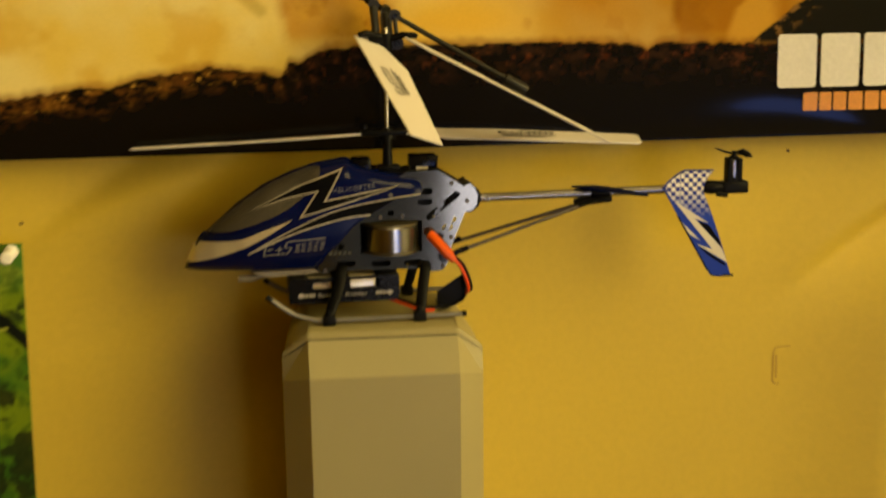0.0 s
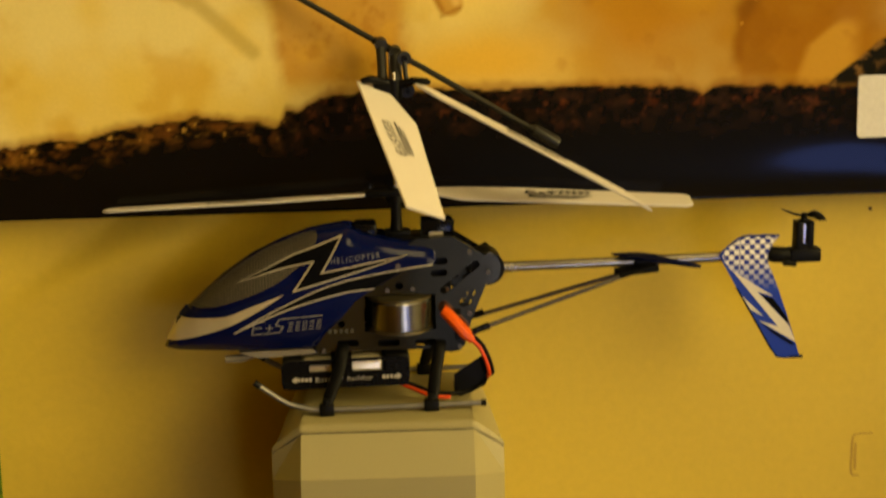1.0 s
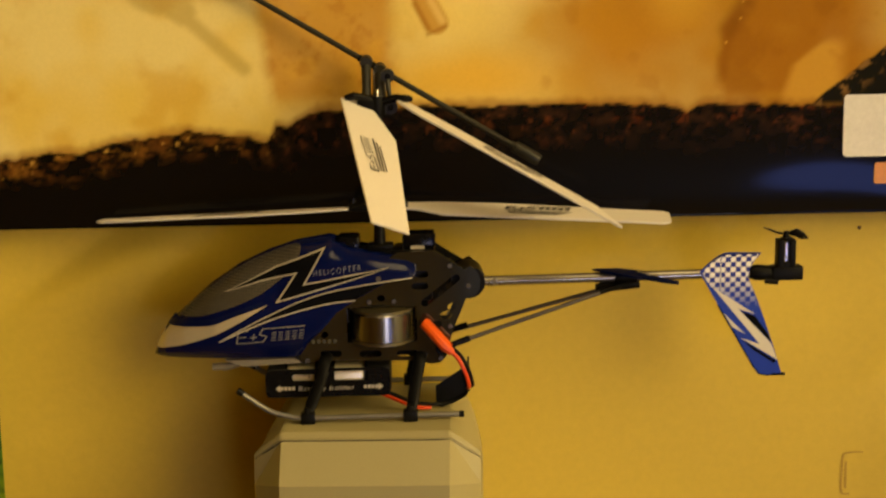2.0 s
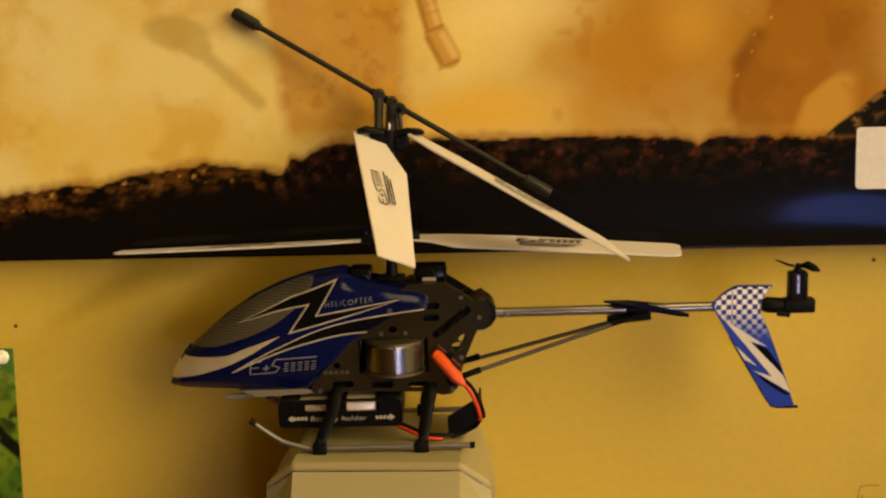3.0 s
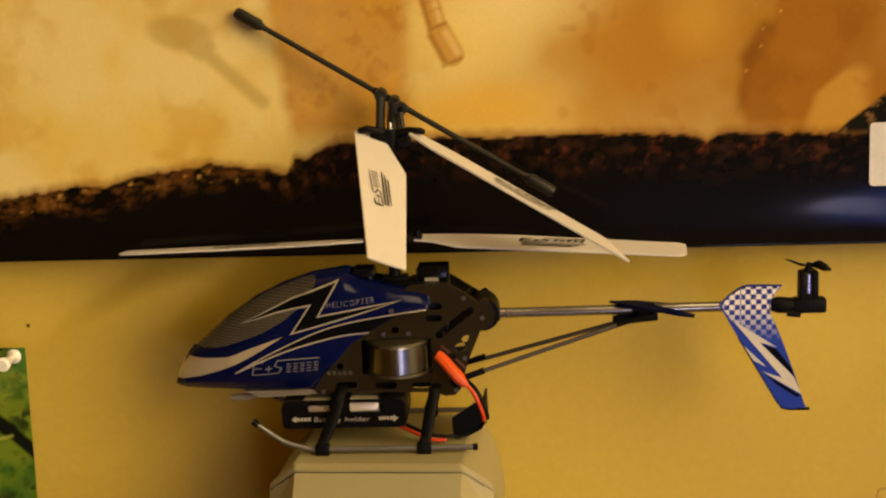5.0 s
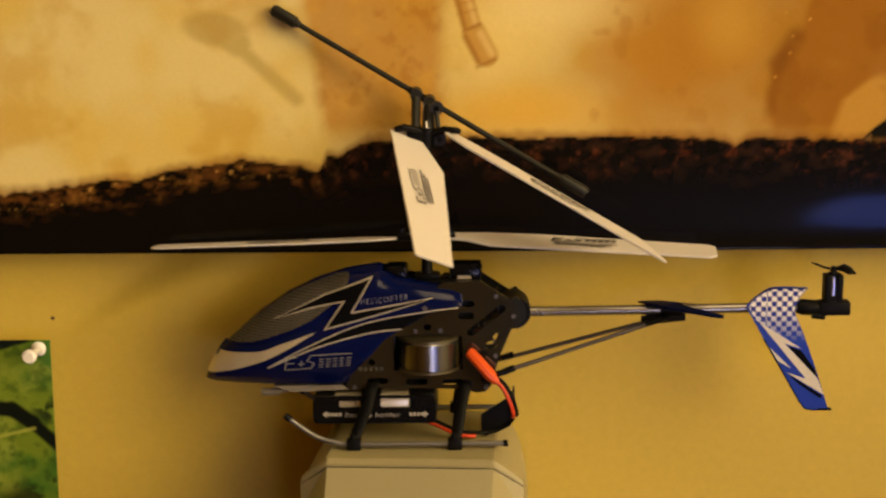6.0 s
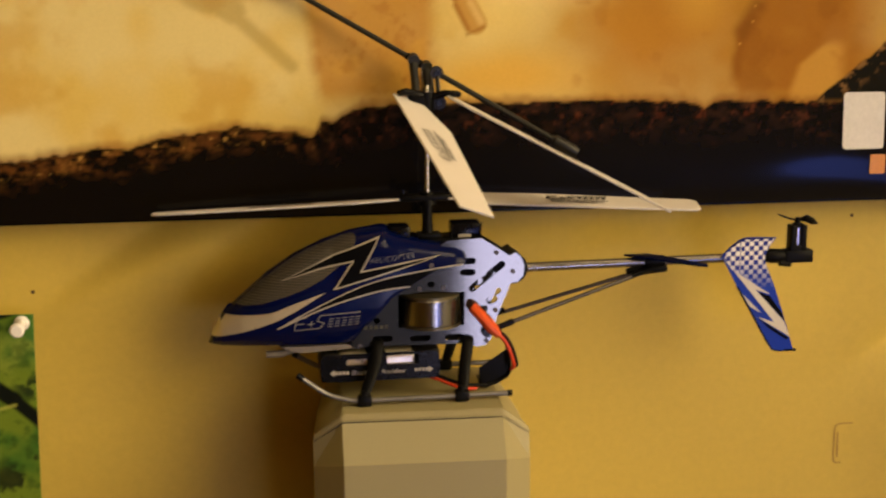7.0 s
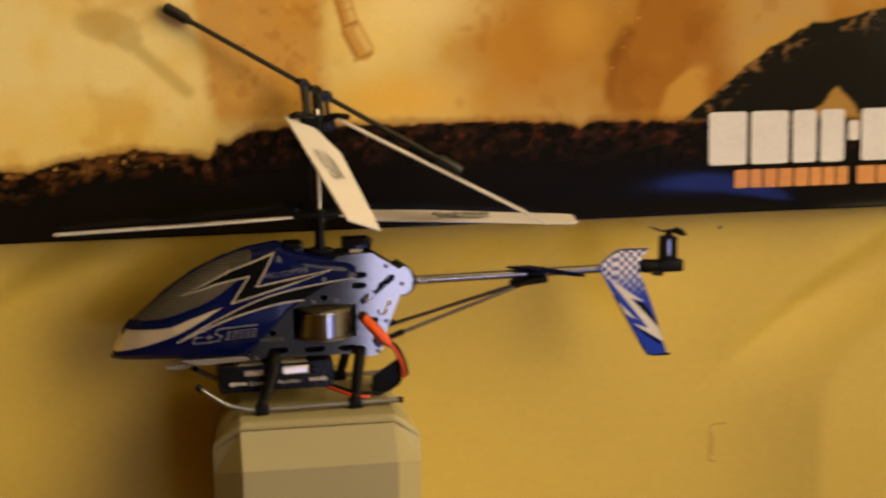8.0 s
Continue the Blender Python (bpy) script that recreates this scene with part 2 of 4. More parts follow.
def cut_fine(bm, step):
    """Cuts a flat x-z sheet into cells so that it can follow a curved surface."""
    for axis, lo, hi in ((0, min(v.co.x for v in bm.verts), max(v.co.x for v in bm.verts)), (2, min(v.co.z for v in bm.verts), max(v.co.z for v in bm.verts))):
        for k in range(1, int((hi - lo) / step) + 1):
            co, no = [0, 0, 0], [0, 0, 0]
            co[axis], no[axis] = lo + k * step, 1
            bmesh.ops.bisect_plane(bm, geom=bm.verts[:] + bm.edges[:] + bm.faces[:], plane_co=co, plane_no=no)
    return bm


def sheet(outline, *holes):
    bm = bmesh.new()
    edges = []
    for loop in (outline, *holes):
        vs = [bm.verts.new((x, 0, z)) for x, z in loop]
        edges += [bm.edges.new((vs[i], vs[(i + 1) % len(vs)])) for i in range(len(vs))]
    bmesh.ops.triangle_fill(bm, use_beauty=True, edges=edges)
    return bm


def ribbon(points, width, closed=False):
    """Outline strip of even width along a line in x-z."""
    p = [Vector((x, z)) for x, z in points]
    bm = bmesh.new()
    n = len(p)
    rows = []
    for i in range(n):
        a = p[(i - 1) % n] if closed or i else p[0]
        b = p[(i + 1) % n] if closed or i < n - 1 else p[-1]
        d1 = (p[i] - a).normalized() if (p[i] - a).length else (b - p[i]).normalized()
        d2 = (b - p[i]).normalized() if (b - p[i]).length else d1
        m = Vector((-d1.y - d2.y, d1.x + d2.x))
        m = m.normalized() * min(width / 2 / max(m.length / 2, 0.25), width * 2) if m.length > 1e-6 else Vector((-d1.y, d1.x)) * width / 2
        rows.append([bm.verts.new((q.x, 0, q.y)) for q in (p[i] + m, p[i] - m)])
    for i in range(n if closed else n - 1):
        a, b = rows[i], rows[(i + 1) % n]
        bm.faces.new((a[0], b[0], b[1], a[1]))
    return bm


# ---- the room ----
def wall(name, x0, x1, y0, y1, z0, z1, mat):
    return tagged(mesh_object(name, box(x0, x1, y0, y1, z0, z1), mat, 1.0, 0), name.replace("_", " ") + " of the room", "wall", kind="structure")




def ramp(a, b, v):
    t = np.clip((v - a) / (b - a), 0, 1)
    return t * t * (3 - 2 * t)


def shade_slopes(x, z):
    """Wall shading put into slopes towards the lamp: long bands that rise to the right."""
    zu, zl = np.interp(x, (326, 375, 468, 600), (979, 1029, 1058, 1090)), np.interp(x, (326, 418, 470, 600), (979, 1000, 1023, 1070))
    xc = np.interp(z, (900, 932, 1003, 1097, 1130), (150, 189, 287, 354, 372))
    m = 0.45 * ramp(0, 40, x - xc) * ramp(-2, 10, z - zu)
    m = m - 0.8 * ramp(0, 14, z - zl) * ramp(-4, 8, zu - z) * ramp(322, 350, x)
    # slope added to shade the lower right corner
    m = m + 1.5 * ramp(0, 40, zl - z) * ramp(290, 430, x)
    band_line = np.interp(x, (-300, -246, -186, -143, -80), (1030, 1051, 1076, 1090, 1104))
    near = ramp(-275, -250, x) * (1 - ramp(-150, -80, x))
    m = m + near * np.where(z < band_line, 0.9 * np.exp((z - band_line) / 40.0), -0.6 * np.exp((band_line - z) / 25.0))
    m = m - 0.8 * ramp(-262, -240, x) * (1 - ramp(-200, -170, x)) * np.exp(-((z - 966 - 0.19 * (x + 220)) / 6.0) ** 2)
    streak = np.interp(x, (110, 137, 197, 238, 270), (1069, 1077, 1092, 1097, 1100))
    return m + 0.9 * np.exp(-((z - streak) / 4.0) ** 2) * ramp(105, 140, x) * (1 - ramp(225, 270, x))


def wall_depth(x, z):
    """Depth of the plaster behind its highest plane, in millimetres."""
    x, z = np.asarray(x, float), np.asarray(z, float)
    rise = sum(shade_slopes(x - 0.82 * k, z - 0.57 * k) for k in range(2, 322, 5)) * 5 * 0.11
    inside = ramp(-420, -340, x) * (1 - ramp(520, 640, x)) * ramp(640, 740, z) * (1 - ramp(1120, 1175, z))
    return np.clip(12.0 - rise, 0, 30) * inside


def relief_wall(name):
    xs = np.concatenate([[-2200], np.arange(-420, 641, 6.0), [2600]])
    zs = np.concatenate([[0], np.arange(640, 1181, 6.0), [2800]])
    X, Z = np.meshgrid(xs, zs)
    co = np.stack([X, WALL_Y * 1000 + wall_depth(X, Z), Z], -1).reshape(-1, 3)
    k = np.arange(len(xs) * len(zs)).reshape(len(zs), len(xs))
    quads = np.stack([k[:-1, :-1], k[:-1, 1:], k[1:, 1:], k[1:, :-1]], -1).reshape(-1, 4)
    me = bpy.data.meshes.new("tmp")
    me.from_pydata(co.tolist(), [], quads.tolist())
    face = bmesh.new()
    face.from_mesh(me)
    bpy.data.meshes.remove(me)
    back = box(-2200, 2600, WALL_Y * 1000 + 32, WALL_Y * 1000 + 120, 0, 2800)
    ob = mesh_object(name, join(face, back), YELLOW)
    return tagged(ob, "yellow painted plaster wall with faint scuffs, relief shaped to give shading", "wall", kind="structure")


relief_wall("wall_north")
wall("wall_south", -2.2, 2.6, -2.52, -2.4, 0, 2.8, YELLOW)
wall("wall_west", -2.32, -2.2, -2.52, WALL_Y + 0.12, 0, 2.8, YELLOW)
wall("wall_east", 2.6, 2.72, -2.52, WALL_Y + 0.12, 0, 2.8, YELLOW)
wall("floor", -2.32, 2.72, -2.52, WALL_Y + 0.12, -0.1, 0, FLOOR)["category"] = "floor"
wall("ceiling", -2.32, 2.72, -2.52, WALL_Y + 0.12, 2.8, 2.9, CEIL)["category"] = "ceiling"


# ---- printed sheets on the wall ----
RNG = np.random.default_rng(7)
LATTICE = RNG.random((256, 256))


def value_noise(x, z, size):
    """Smooth noise, 0 to 1, with cells of the given size; arrays in millimetres."""
    u, v = x / size, z / size
    i, j = np.floor(u).astype(int), np.floor(v).astype(int)
    fu, fv = u - i, v - j
    fu, fv = fu * fu * (3 - 2 * fu), fv * fv * (3 - 2 * fv)
    g = lambda a, b: LATTICE[a % 256, b % 256]
    return (g(i, j) * (1 - fu) + g(i + 1, j) * fu) * (1 - fv) + (g(i, j + 1) * (1 - fu) + g(i + 1, j + 1) * fu) * fv


def cloud(x, z, size, octaves=4):
    total, weight = 0, 0
    for k in range(octaves):
        total = total + value_noise(x + 31 * k, z + 17 * k, size / 2 ** k) * 0.55 ** k
        weight += 0.55 ** k
    return total / weight


def step(a, b, v):
    t = np.clip((v - a) / (b - a), 0, 1)
    return t * t * (3 - 2 * t)


def lay(base, color, alpha):
    return base * (1 - alpha[..., None]) + np.array(color) * alpha[..., None]


def blob(x, z, cx, cz, rx, rz, turn=0.0, soft=0.6):
    """Soft oval, 1 in its middle."""
    c, s = math.cos(radians(turn)), math.sin(radians(turn))
    u, v = ((x - cx) * c + (z - cz) * s) / rx, (-(x - cx) * s + (z - cz) * c) / rz
    return 1 - step(1 - soft, 1 + soft * 0.3, np.sqrt(u * u + v * v))


def bar(x, z, x0, z0, x1, z1, r, soft=2.0):
    """Soft thick line from one point to another."""
    d = np.array([x1 - x0, z1 - z0])
    t = np.clip(((x - x0) * d[0] + (z - z0) * d[1]) / (d @ d), 0, 1)
    return 1 - step(r - soft, r + soft, np.hypot(x - x0 - t * d[0], z - z0 - t * d[1]))


def printed_sheet(name, x0, x1, z0, z1, cell, art, mat, y, lean=0.0, thick=0.0006, hang=None):
    """A sheet of paper on the wall whose ink colours are art(x, z), in millimetres."""
    nx, nz = int((x1 - x0) / cell) + 1, int((z1 - z0) / cell) + 1
    X, Z = np.meshgrid(np.linspace(x0, x1, nx), np.linspace(z0, z1, nz))
    ink = np.clip(art(X, Z), 0.001, 0.9)
    off = hang(X, Z) if hang else 0 * X
    co = np.stack([X + lean * (z1 - Z), y * 1000 - off, Z], -1).reshape(-1, 3) * MM
    k = np.arange(nx * nz).reshape(nz, nx)
    quads = np.stack([k[:-1, :-1], k[:-1, 1:], k[1:, 1:], k[1:, :-1]], -1).reshape(-1, 4)
    me = bpy.data.meshes.new(name)
    me.from_pydata(co.tolist(), [], quads.tolist())
    layer = me.color_attributes.new("ink", "FLOAT_COLOR", "POINT")
    layer.data.foreach_set("color", np.concatenate([ink.reshape(-1, 3), np.ones((nx * nz, 1))], 1).ravel())
    me.materials.append(mat)
    me.polygons.foreach_set("use_smooth", [True] * len(me.polygons))
    ob = new(name, me)
    mod = ob.modifiers.new("paper", "SOLIDIFY")
    mod.thickness, mod.offset = thick, -1
    return ob


RIDGE_X = (-450, -252, -228, -198, -183, -152, -111, -88, -60, -55, -47, -32, -9, 86, 196, 210, 221, 282, 700)
RIDGE_Z = (1150, 1158, 1162, 1166, 1165, 1173, 1178, 1175, 1171, 1180, 1180, 1188, 1191, 1191, 1189, 1185, 1189, 1187, 1186)
MOUND_X = (270, 291, 333, 360, 395, 455, 700)
MOUND_Z = (1170, 1188, 1221, 1241, 1258, 1269, 1272)


def battlefield(x, z):
    """Amber smoke over a dark rubble ridge."""
    n1, n2, n3 = cloud(x, z, 90), cloud(x + 400, z + 90, 34), cloud(x, z, 9, 3)
    warm = step(-60, 260, x + 60 * (n1 - 0.5))
    art = lay(np.broadcast_to(np.array((0.70, 0.51, 0.125)), x.shape + (3,)), (0.42, 0.205, 0.024), warm)
    art = lay(art, (0.74, 0.62, 0.27), 0.85 * step(0.42, 0.7, n1) * (1 - 0.7 * warm))
    art = lay(art, (0.56, 0.33, 0.045), 0.55 * step(0.48, 0.75, n2))
    art = lay(art, (0.80, 0.62, 0.20), 0.9 * blob(x, z, 62, 1262, 44, 42, 0, 0.9))
    art = lay(art, (0.72, 0.42, 0.05), 0.8 * blob(x, z, 70, 1208, 70, 22, 0, 0.9))
    art = lay(art, (0.44, 0.19, 0.018), 0.7 * blob(x, z, 165, 1245, 60, 60, 20, 0.9))
    art = lay(art, (0.66, 0.38, 0.06), 0.6 * blob(x, z, 205, 1262, 26, 30, 0, 0.9))
    art = lay(art, (0.82, 0.66, 0.28), 0.8 * blob(x, z, 95, 1275, 60, 26, 0, 0.95))
    # smoky upright shapes
    pillar = step(-71, -59, x - 0.12 * (1256 - z) + 5 * (n2 - 0.5)) * (1 - step(12, 30, x + 12 * (n2 - 0.5))) * step(1183, 1204, z)
    art = lay(art, (0.46, 0.205, 0.018), 0.74 * pillar)
    art = lay(art, (0.62, 0.36, 0.06), 0.55 * pillar * step(0.45, 0.8, cloud(x + 33, z, 15, 3)))
    art = lay(art, (0.33, 0.13, 0.012), 0.4 * pillar * step(0.5, 0.75, cloud(x + 300, z + 40, 8, 3)))
    edge = np.interp(z, (1180, 1189, 1217, 1244, 1255, 1275, 1320), (236, 234, 230, 238, 249, 256, 262))
    figure = step(-3, 4, x - edge + 5 * (n3 - 0.5)) * (1 - step(300, 345, x)) * step(1186, 1200, z)
    arch = step(-3, 5, x - np.interp(z, (1186, 1213, 1230), (268, 278, 299))) * (1 - step(302, 316, x)) * (1 - step(1222, 1232, z))
    art = lay(art, (0.33, 0.125, 0.013), 0.72 * figure * (1 - 0.75 * arch))
    art = lay(art, (0.58, 0.32, 0.055), 0.8 * arch)
    art = lay(art, (0.22, 0.08, 0.009), 0.32 * figure * (1 - arch) * step(0.5, 0.72, cloud(x + 610, z + 20, 26, 4)))
    art = lay(art, (0.20, 0.075, 0.010), 0.7 * bar(x, z, 247, 1253, 236, 1236, 5.5, 4.5))
    art = lay(art, (0.24, 0.09, 0.010), 0.55 * bar(x, z, 236, 1236, 232, 1206, 3.5, 4))
    scoop = np.maximum(blob(x, z, -126, 1263, 24, 12, -8, 0.35), step(0, 3, 1266 - z) * bar(x, z, -118, 1258, -111, 1253, 8, 3))
    art = lay(art, (0.42, 0.30, 0.085), 0.62 * np.maximum(scoop, bar(x, z, -113, 1253, -74, 1217, 4.2, 3.0)))
    art = lay(art, (0.52, 0.29, 0.06), 0.9 * np.maximum(bar(x, z, 33, 1292, 40.5, 1264, 6.2, 1.2), bar(x, z, 42.5, 1258, 50, 1244, 7.6, 1.2)))
    art = lay(art, (0.34, 0.15, 0.02), 0.8 * np.maximum(bar(x, z, 28.5, 1292, 36, 1262, 1.6, 1.6), bar(x, z, 36.5, 1256, 44.5, 1240, 1.8, 1.8)))
    art = lay(art, (0.74, 0.52, 0.19), 0.8 * np.maximum(bar(x, z, 35.5, 1292, 43, 1265, 1.6, 1.6), bar(x, z, 46.5, 1258, 53.5, 1245, 2.2, 2.0)))
    art = lay(art, (0.30, 0.13, 0.02), 0.75 * np.maximum(bar(x, z, 35.5, 1259.5, 46.5, 1264.0, 0.9, 1.0), bar(x, z, 44, 1236.5, 56, 1241.5, 0.9, 1.4)))
    art = lay(art, (0.40, 0.19, 0.03), 0.6 * np.maximum(bar(x, z, 31, 1276, 42, 1279, 0.5, 0.9), bar(x, z, 32.5, 1270, 43, 1273, 0.5, 0.9)))
    art = lay(art, (0.36, 0.16, 0.02), 0.35 * step(0.70, 0.84, cloud(x + 900, z, 14, 2)) * step(95, 130, x))
    art = lay(art, (0.85, 0.45, 0.08), 0.8 * step(0.945, 0.985, value_noise(x + 77, z + 5, 2.6)) * step(225, 235, x) * (1 - step(262, 270, x)))
    # rubble and ground
    top = np.interp(x, RIDGE_X, RIDGE_Z) + 4.0 * (cloud(x, z, 7, 2) - 0.5) + 1.5 * (n3 - 0.5)
    below = step(-0.9, 0.9, top - z)
    left = 1 - step(-75, -40, x)
    ground = np.broadcast_to(np.array((0.0030, 0.0024, 0.0022)), x.shape + (3,))
    depth = top - z
    rocks = step(0.40, 0.78, cloud(x, z * 1.5, 7, 3))
    band = (1 - step(6, 22 + 16 * (n2 - 0.5), depth)) * (0.3 + 0.7 * step(-1, 4, depth))
    ground = lay(ground, (0.12, 0.045, 0.010), 0.9 * rocks * band * left)
    ground = lay(ground, (0.36, 0.16, 0.028), 0.6 * step(0.52, 0.82, cloud(x + 55, z * 1.4, 7.5, 3)) * (0.35 + 0.65 * step(0.45, 0.7, cloud(x + 5, z, 34, 2))) * band * left)
    ground = lay(ground, (0.62, 0.36, 0.08), 0.6 * step(0.74, 0.88, cloud(x + 205, z * 1.3, 4.5, 2)) * (1 - step(4, 16, depth)) * left)
    ground = lay(ground, (0.030, 0.013, 0.007), 0.8 * rocks * (1 - left) * (1 - step(8, 34, depth)))
    ground = lay(ground, (0.20, 0.04, 0.008), 0.55 * step(0.62, 0.82, cloud(x + 155, z, 5, 3)) * (1 - left) * (1 - step(2, 16, depth)) * step(60, 130, x))
    ground = lay(ground, (0.10, 0.03, 0.012), 0.55 * step(0.62, 0.8, cloud(x + 255, z + 70, 4.5, 3)) * (1 - left) * (1 - step(10, 34, depth)))
    art = lay(art, (0.22, 0.08, 0.012), 0.65 * (1 - step(0, 7, z - top)))
    art = art * (1 - below[..., None]) + ground * below[..., None]
    # dark mound and its slabs
    hill = np.interp(x, MOUND_X, MOUND_Z) + 5 * (cloud(x, z, 10, 2) - 0.5)
    inside = step(-1, 1, hill - z) * step(280, 292, x) * step(1182, 1190, z)
    art = lay(art, (0.007, 0.0068, 0.0048), inside)
    art = lay(art, (0.30, 0.16, 0.05), 0.7 * inside * step(0.60, 0.74, cloud(x, z, 6, 3)) * (1 - step(5, 20, hill - z)))
    art = lay(art, (0.42, 0.24, 0.05), 0.9 * inside * step(0, 3, 1214 - 1.1 * np.abs(x - 415) + 9 * (n3 - 0.5) - z))
    return art


def poster_hang(x, z):
    """How far the poster stands off the wall: its foot hangs loose, with one shallow dent."""
    x, z = np.asarray(x, float), np.asarray(z, float)
    lean = 0.052 * np.clip(1306 - z, 0, 400)
    arc = 1141 - 0.0030 * np.clip(x - 300, 0, 999) ** 2 - 0.0008 * np.clip(300 - x, 0, 999) ** 2
    # a smooth step in depth: its slope cancels the lean at the arc alone
    dent = 0.056 * 11.0 * 0.886 * (1 + np.tanh(1.2 * (arc - z) / 11.0)) * step(225, 310, x)
    return lean - dent + 1.0 * np.exp((1116.2 - z) / 5.0)


poster = tagged(printed_sheet("poster", -450, 640, 1116.2, 1306, 1.5, battlefield, PAPER, WALL_Y - 0.0014, hang=poster_hang), "wide glossy amber poster with dark rubble ridge taped on the wall", "poster")
upper = printed_sheet("poster_upper_sheet", -450, 640, 1306, 1560, 12, battlefield, PAPER, WALL_Y - 0.0014)
upper.parent = poster


# the poster's title as plain block shapes, white above and orange below
def slot_rect(x0, x1, z0, z1, r, n=3):
    out = []
    for cx, cz, a0 in ((x1 - r, z1 - r, 0), (x0 + r, z1 - r, 90), (x0 + r, z0 + r, 180), (x1 - r, z0 + r, 270)):
        out += [(cx + r * math.cos(radians(a0 + 90 * k / n)), cz + r * math.sin(radians(a0 + 90 * k / n))) for k in range(n + 1)]
    return out


TITLE_WHITE = material("title_white_ink", (0.72, 0.70, 0.66), rough=0.35, vary=0.12, grain=300)
TITLE_ORANGE = material("title_orange_ink", (0.62, 0.26, 0.04), rough=0.35, vary=0.2, grain=300)


def title_piece(bm, mat):
    for v in bm.verts:
        v.co.y = (WALL_Y - 0.0024) * 1000 - float(poster_hang(v.co.x, v.co.z))
    part("title_shape", bm, mat, poster, smooth=0)


x = 311.0
for width in (30.5, 30.5, 19.5, 19.5):
    title_piece(sheet(slot_rect(x, x + width, 1153, 1193, 2.5)), TITLE_WHITE)
    x += width + 3.5
title_piece(sheet(slot_rect(x, x + 9, 1169, 1184, 1.5)), TITLE_WHITE)
x += 11
for width in (30, 31, 27, 29):
    title_piece(sheet(slot_rect(x, x + width, 1153, 1193, 2.5)), TITLE_WHITE)
    x += width + 3.5
x = 332.0
for k, width in enumerate((13, 11, 12, 13, 13, 11, 11, 11, 0, 17, 13, 11, 10, 13, 10, 11)):
    if width:
        title_piece(sheet(slot_rect(x, x + width - 1.6, 1135, 1149, 1.2)), TITLE_ORANGE)
    x += width if width else 6


def green_picture(x, z):
    """Mossy green foliage with a dark branch across it."""
    n1, n2, n3 = cloud(x, z, 40), cloud(x + 80, z + 200, 16), cloud(x + 13, z + 7, 6, 3)
    art = lay(np.broadcast_to(np.array((0.15, 0.22, 0.018)), x.shape + (3,)), (0.045, 0.13, 0.016), step(0.4, 0.7, n1))
    art = lay(art, (0.03, 0.14, 0.03), 0.7 * step(-285, -255, x) * step(1010, 1030, z))
    art = lay(art, (0.30, 0.36, 0.05), 0.55 * step(0.5, 0.8, n2))
    art = lay(art, (0.02, 0.06, 0.008), 0.5 * step(0.5, 0.75, n3))
    art = lay(art, (0.006, 0.010, 0.008), step(-1.2, 1.2, z - (1045.5 + 0.3 * (x + 289) + 2 * (n3 - 0.5))))
    art = lay(art, (0.010, 0.022, 0.008), 0.9 * step(0.38, 0.5, n3) * blob(x, z, -254, 1001, 16, 10, 0, 0.6))
    for x0, z0, x1, z1, r in ((-420, 1010, -282, 1003, 5.4), (-282, 1003, -268, 993, 5.6), (-268, 993, -250, 976, 4.6)):
        art = lay(art, (0.006, 0.008, 0.005), bar(x, z, x0, z0, x1, z1, r, 1.4))
    art = lay(art, (0.40, 0.42, 0.07), 0.8 * bar(x, z, -330, 974, -267, 989, 1.0, 1.2))
    art = lay(art, (0.012, 0.016, 0.006), 0.9 * step(0.42, 0.56, n2) * (1 - step(945, 964, z + 0.4 * (-260 - x))))
    return art


tagged(printed_sheet("green_picture", -420, -252.5, 820, 1053, 1.0, green_picture, MATTE_PAPER, WALL_Y - 0.0014, lean=-0.025), "green mossy nature picture pinned to the wall", "picture")


def push_pin(x, z):
    pin = tagged(new("push_pin"), "white plastic push pin in the picture corner", "push pin")
    pin.location = (x, WALL_Y - 0.002, z)
    part("flange", tube([(0, 0, 0), (0, -1.5, 0), (0, -3.5, 0)], [4.6, 5.2, 3.2], 20), WHITE_PIN, pin)
    part("grip", tube([(0, -3, 0), (0, -9, 0), (0, -14, 0), (0, -18, 0), (0, -21, 0), (0, -22.5, 0)], [2.6, 2.4, 3.2, 4.6, 4.9, 3.6], 20), WHITE_PIN, pin)
    return pin


push_pin(-0.2600, 1.0475)

# scuffs on the wall
north = bpy.data.objects["wall_north"]
SCUFF = material("wall_scuff", (0.42, 0.27, 0.05), rough=0.7, vary=0.35, grain=700)
DOT = material("wall_nail_hole", (0.10, 0.06, 0.02), rough=0.9)
for pts, w, mat in ((((341, 941), (331, 940.5), (327.5, 938), (327, 925), (327.5, 911), (333, 909.5)), 1.3, SCUFF), (((329.5, 934), (330, 914)), 1.6, SCUFF)):
    bm = ribbon([(p.x, p.y) for p in smooth_line([(a, b, 0) for a, b in pts], 4)], w)
    for v in bm.verts:
        v.co.y = WALL_Y * 1000 + float(wall_depth(v.co.x, v.co.z)) - 0.45 + 0.2 * random.random()
    part("scuff", bm, mat, north)
for cx, cz in ((-254, 1065), (331, 1101)):
    part("nail_hole", disc((cx, WALL_Y * 1000 + float(wall_depth(cx, cz)) - 0.2, cz), (0, 1, 0), 1.4, 0.4, 10), DOT, north)


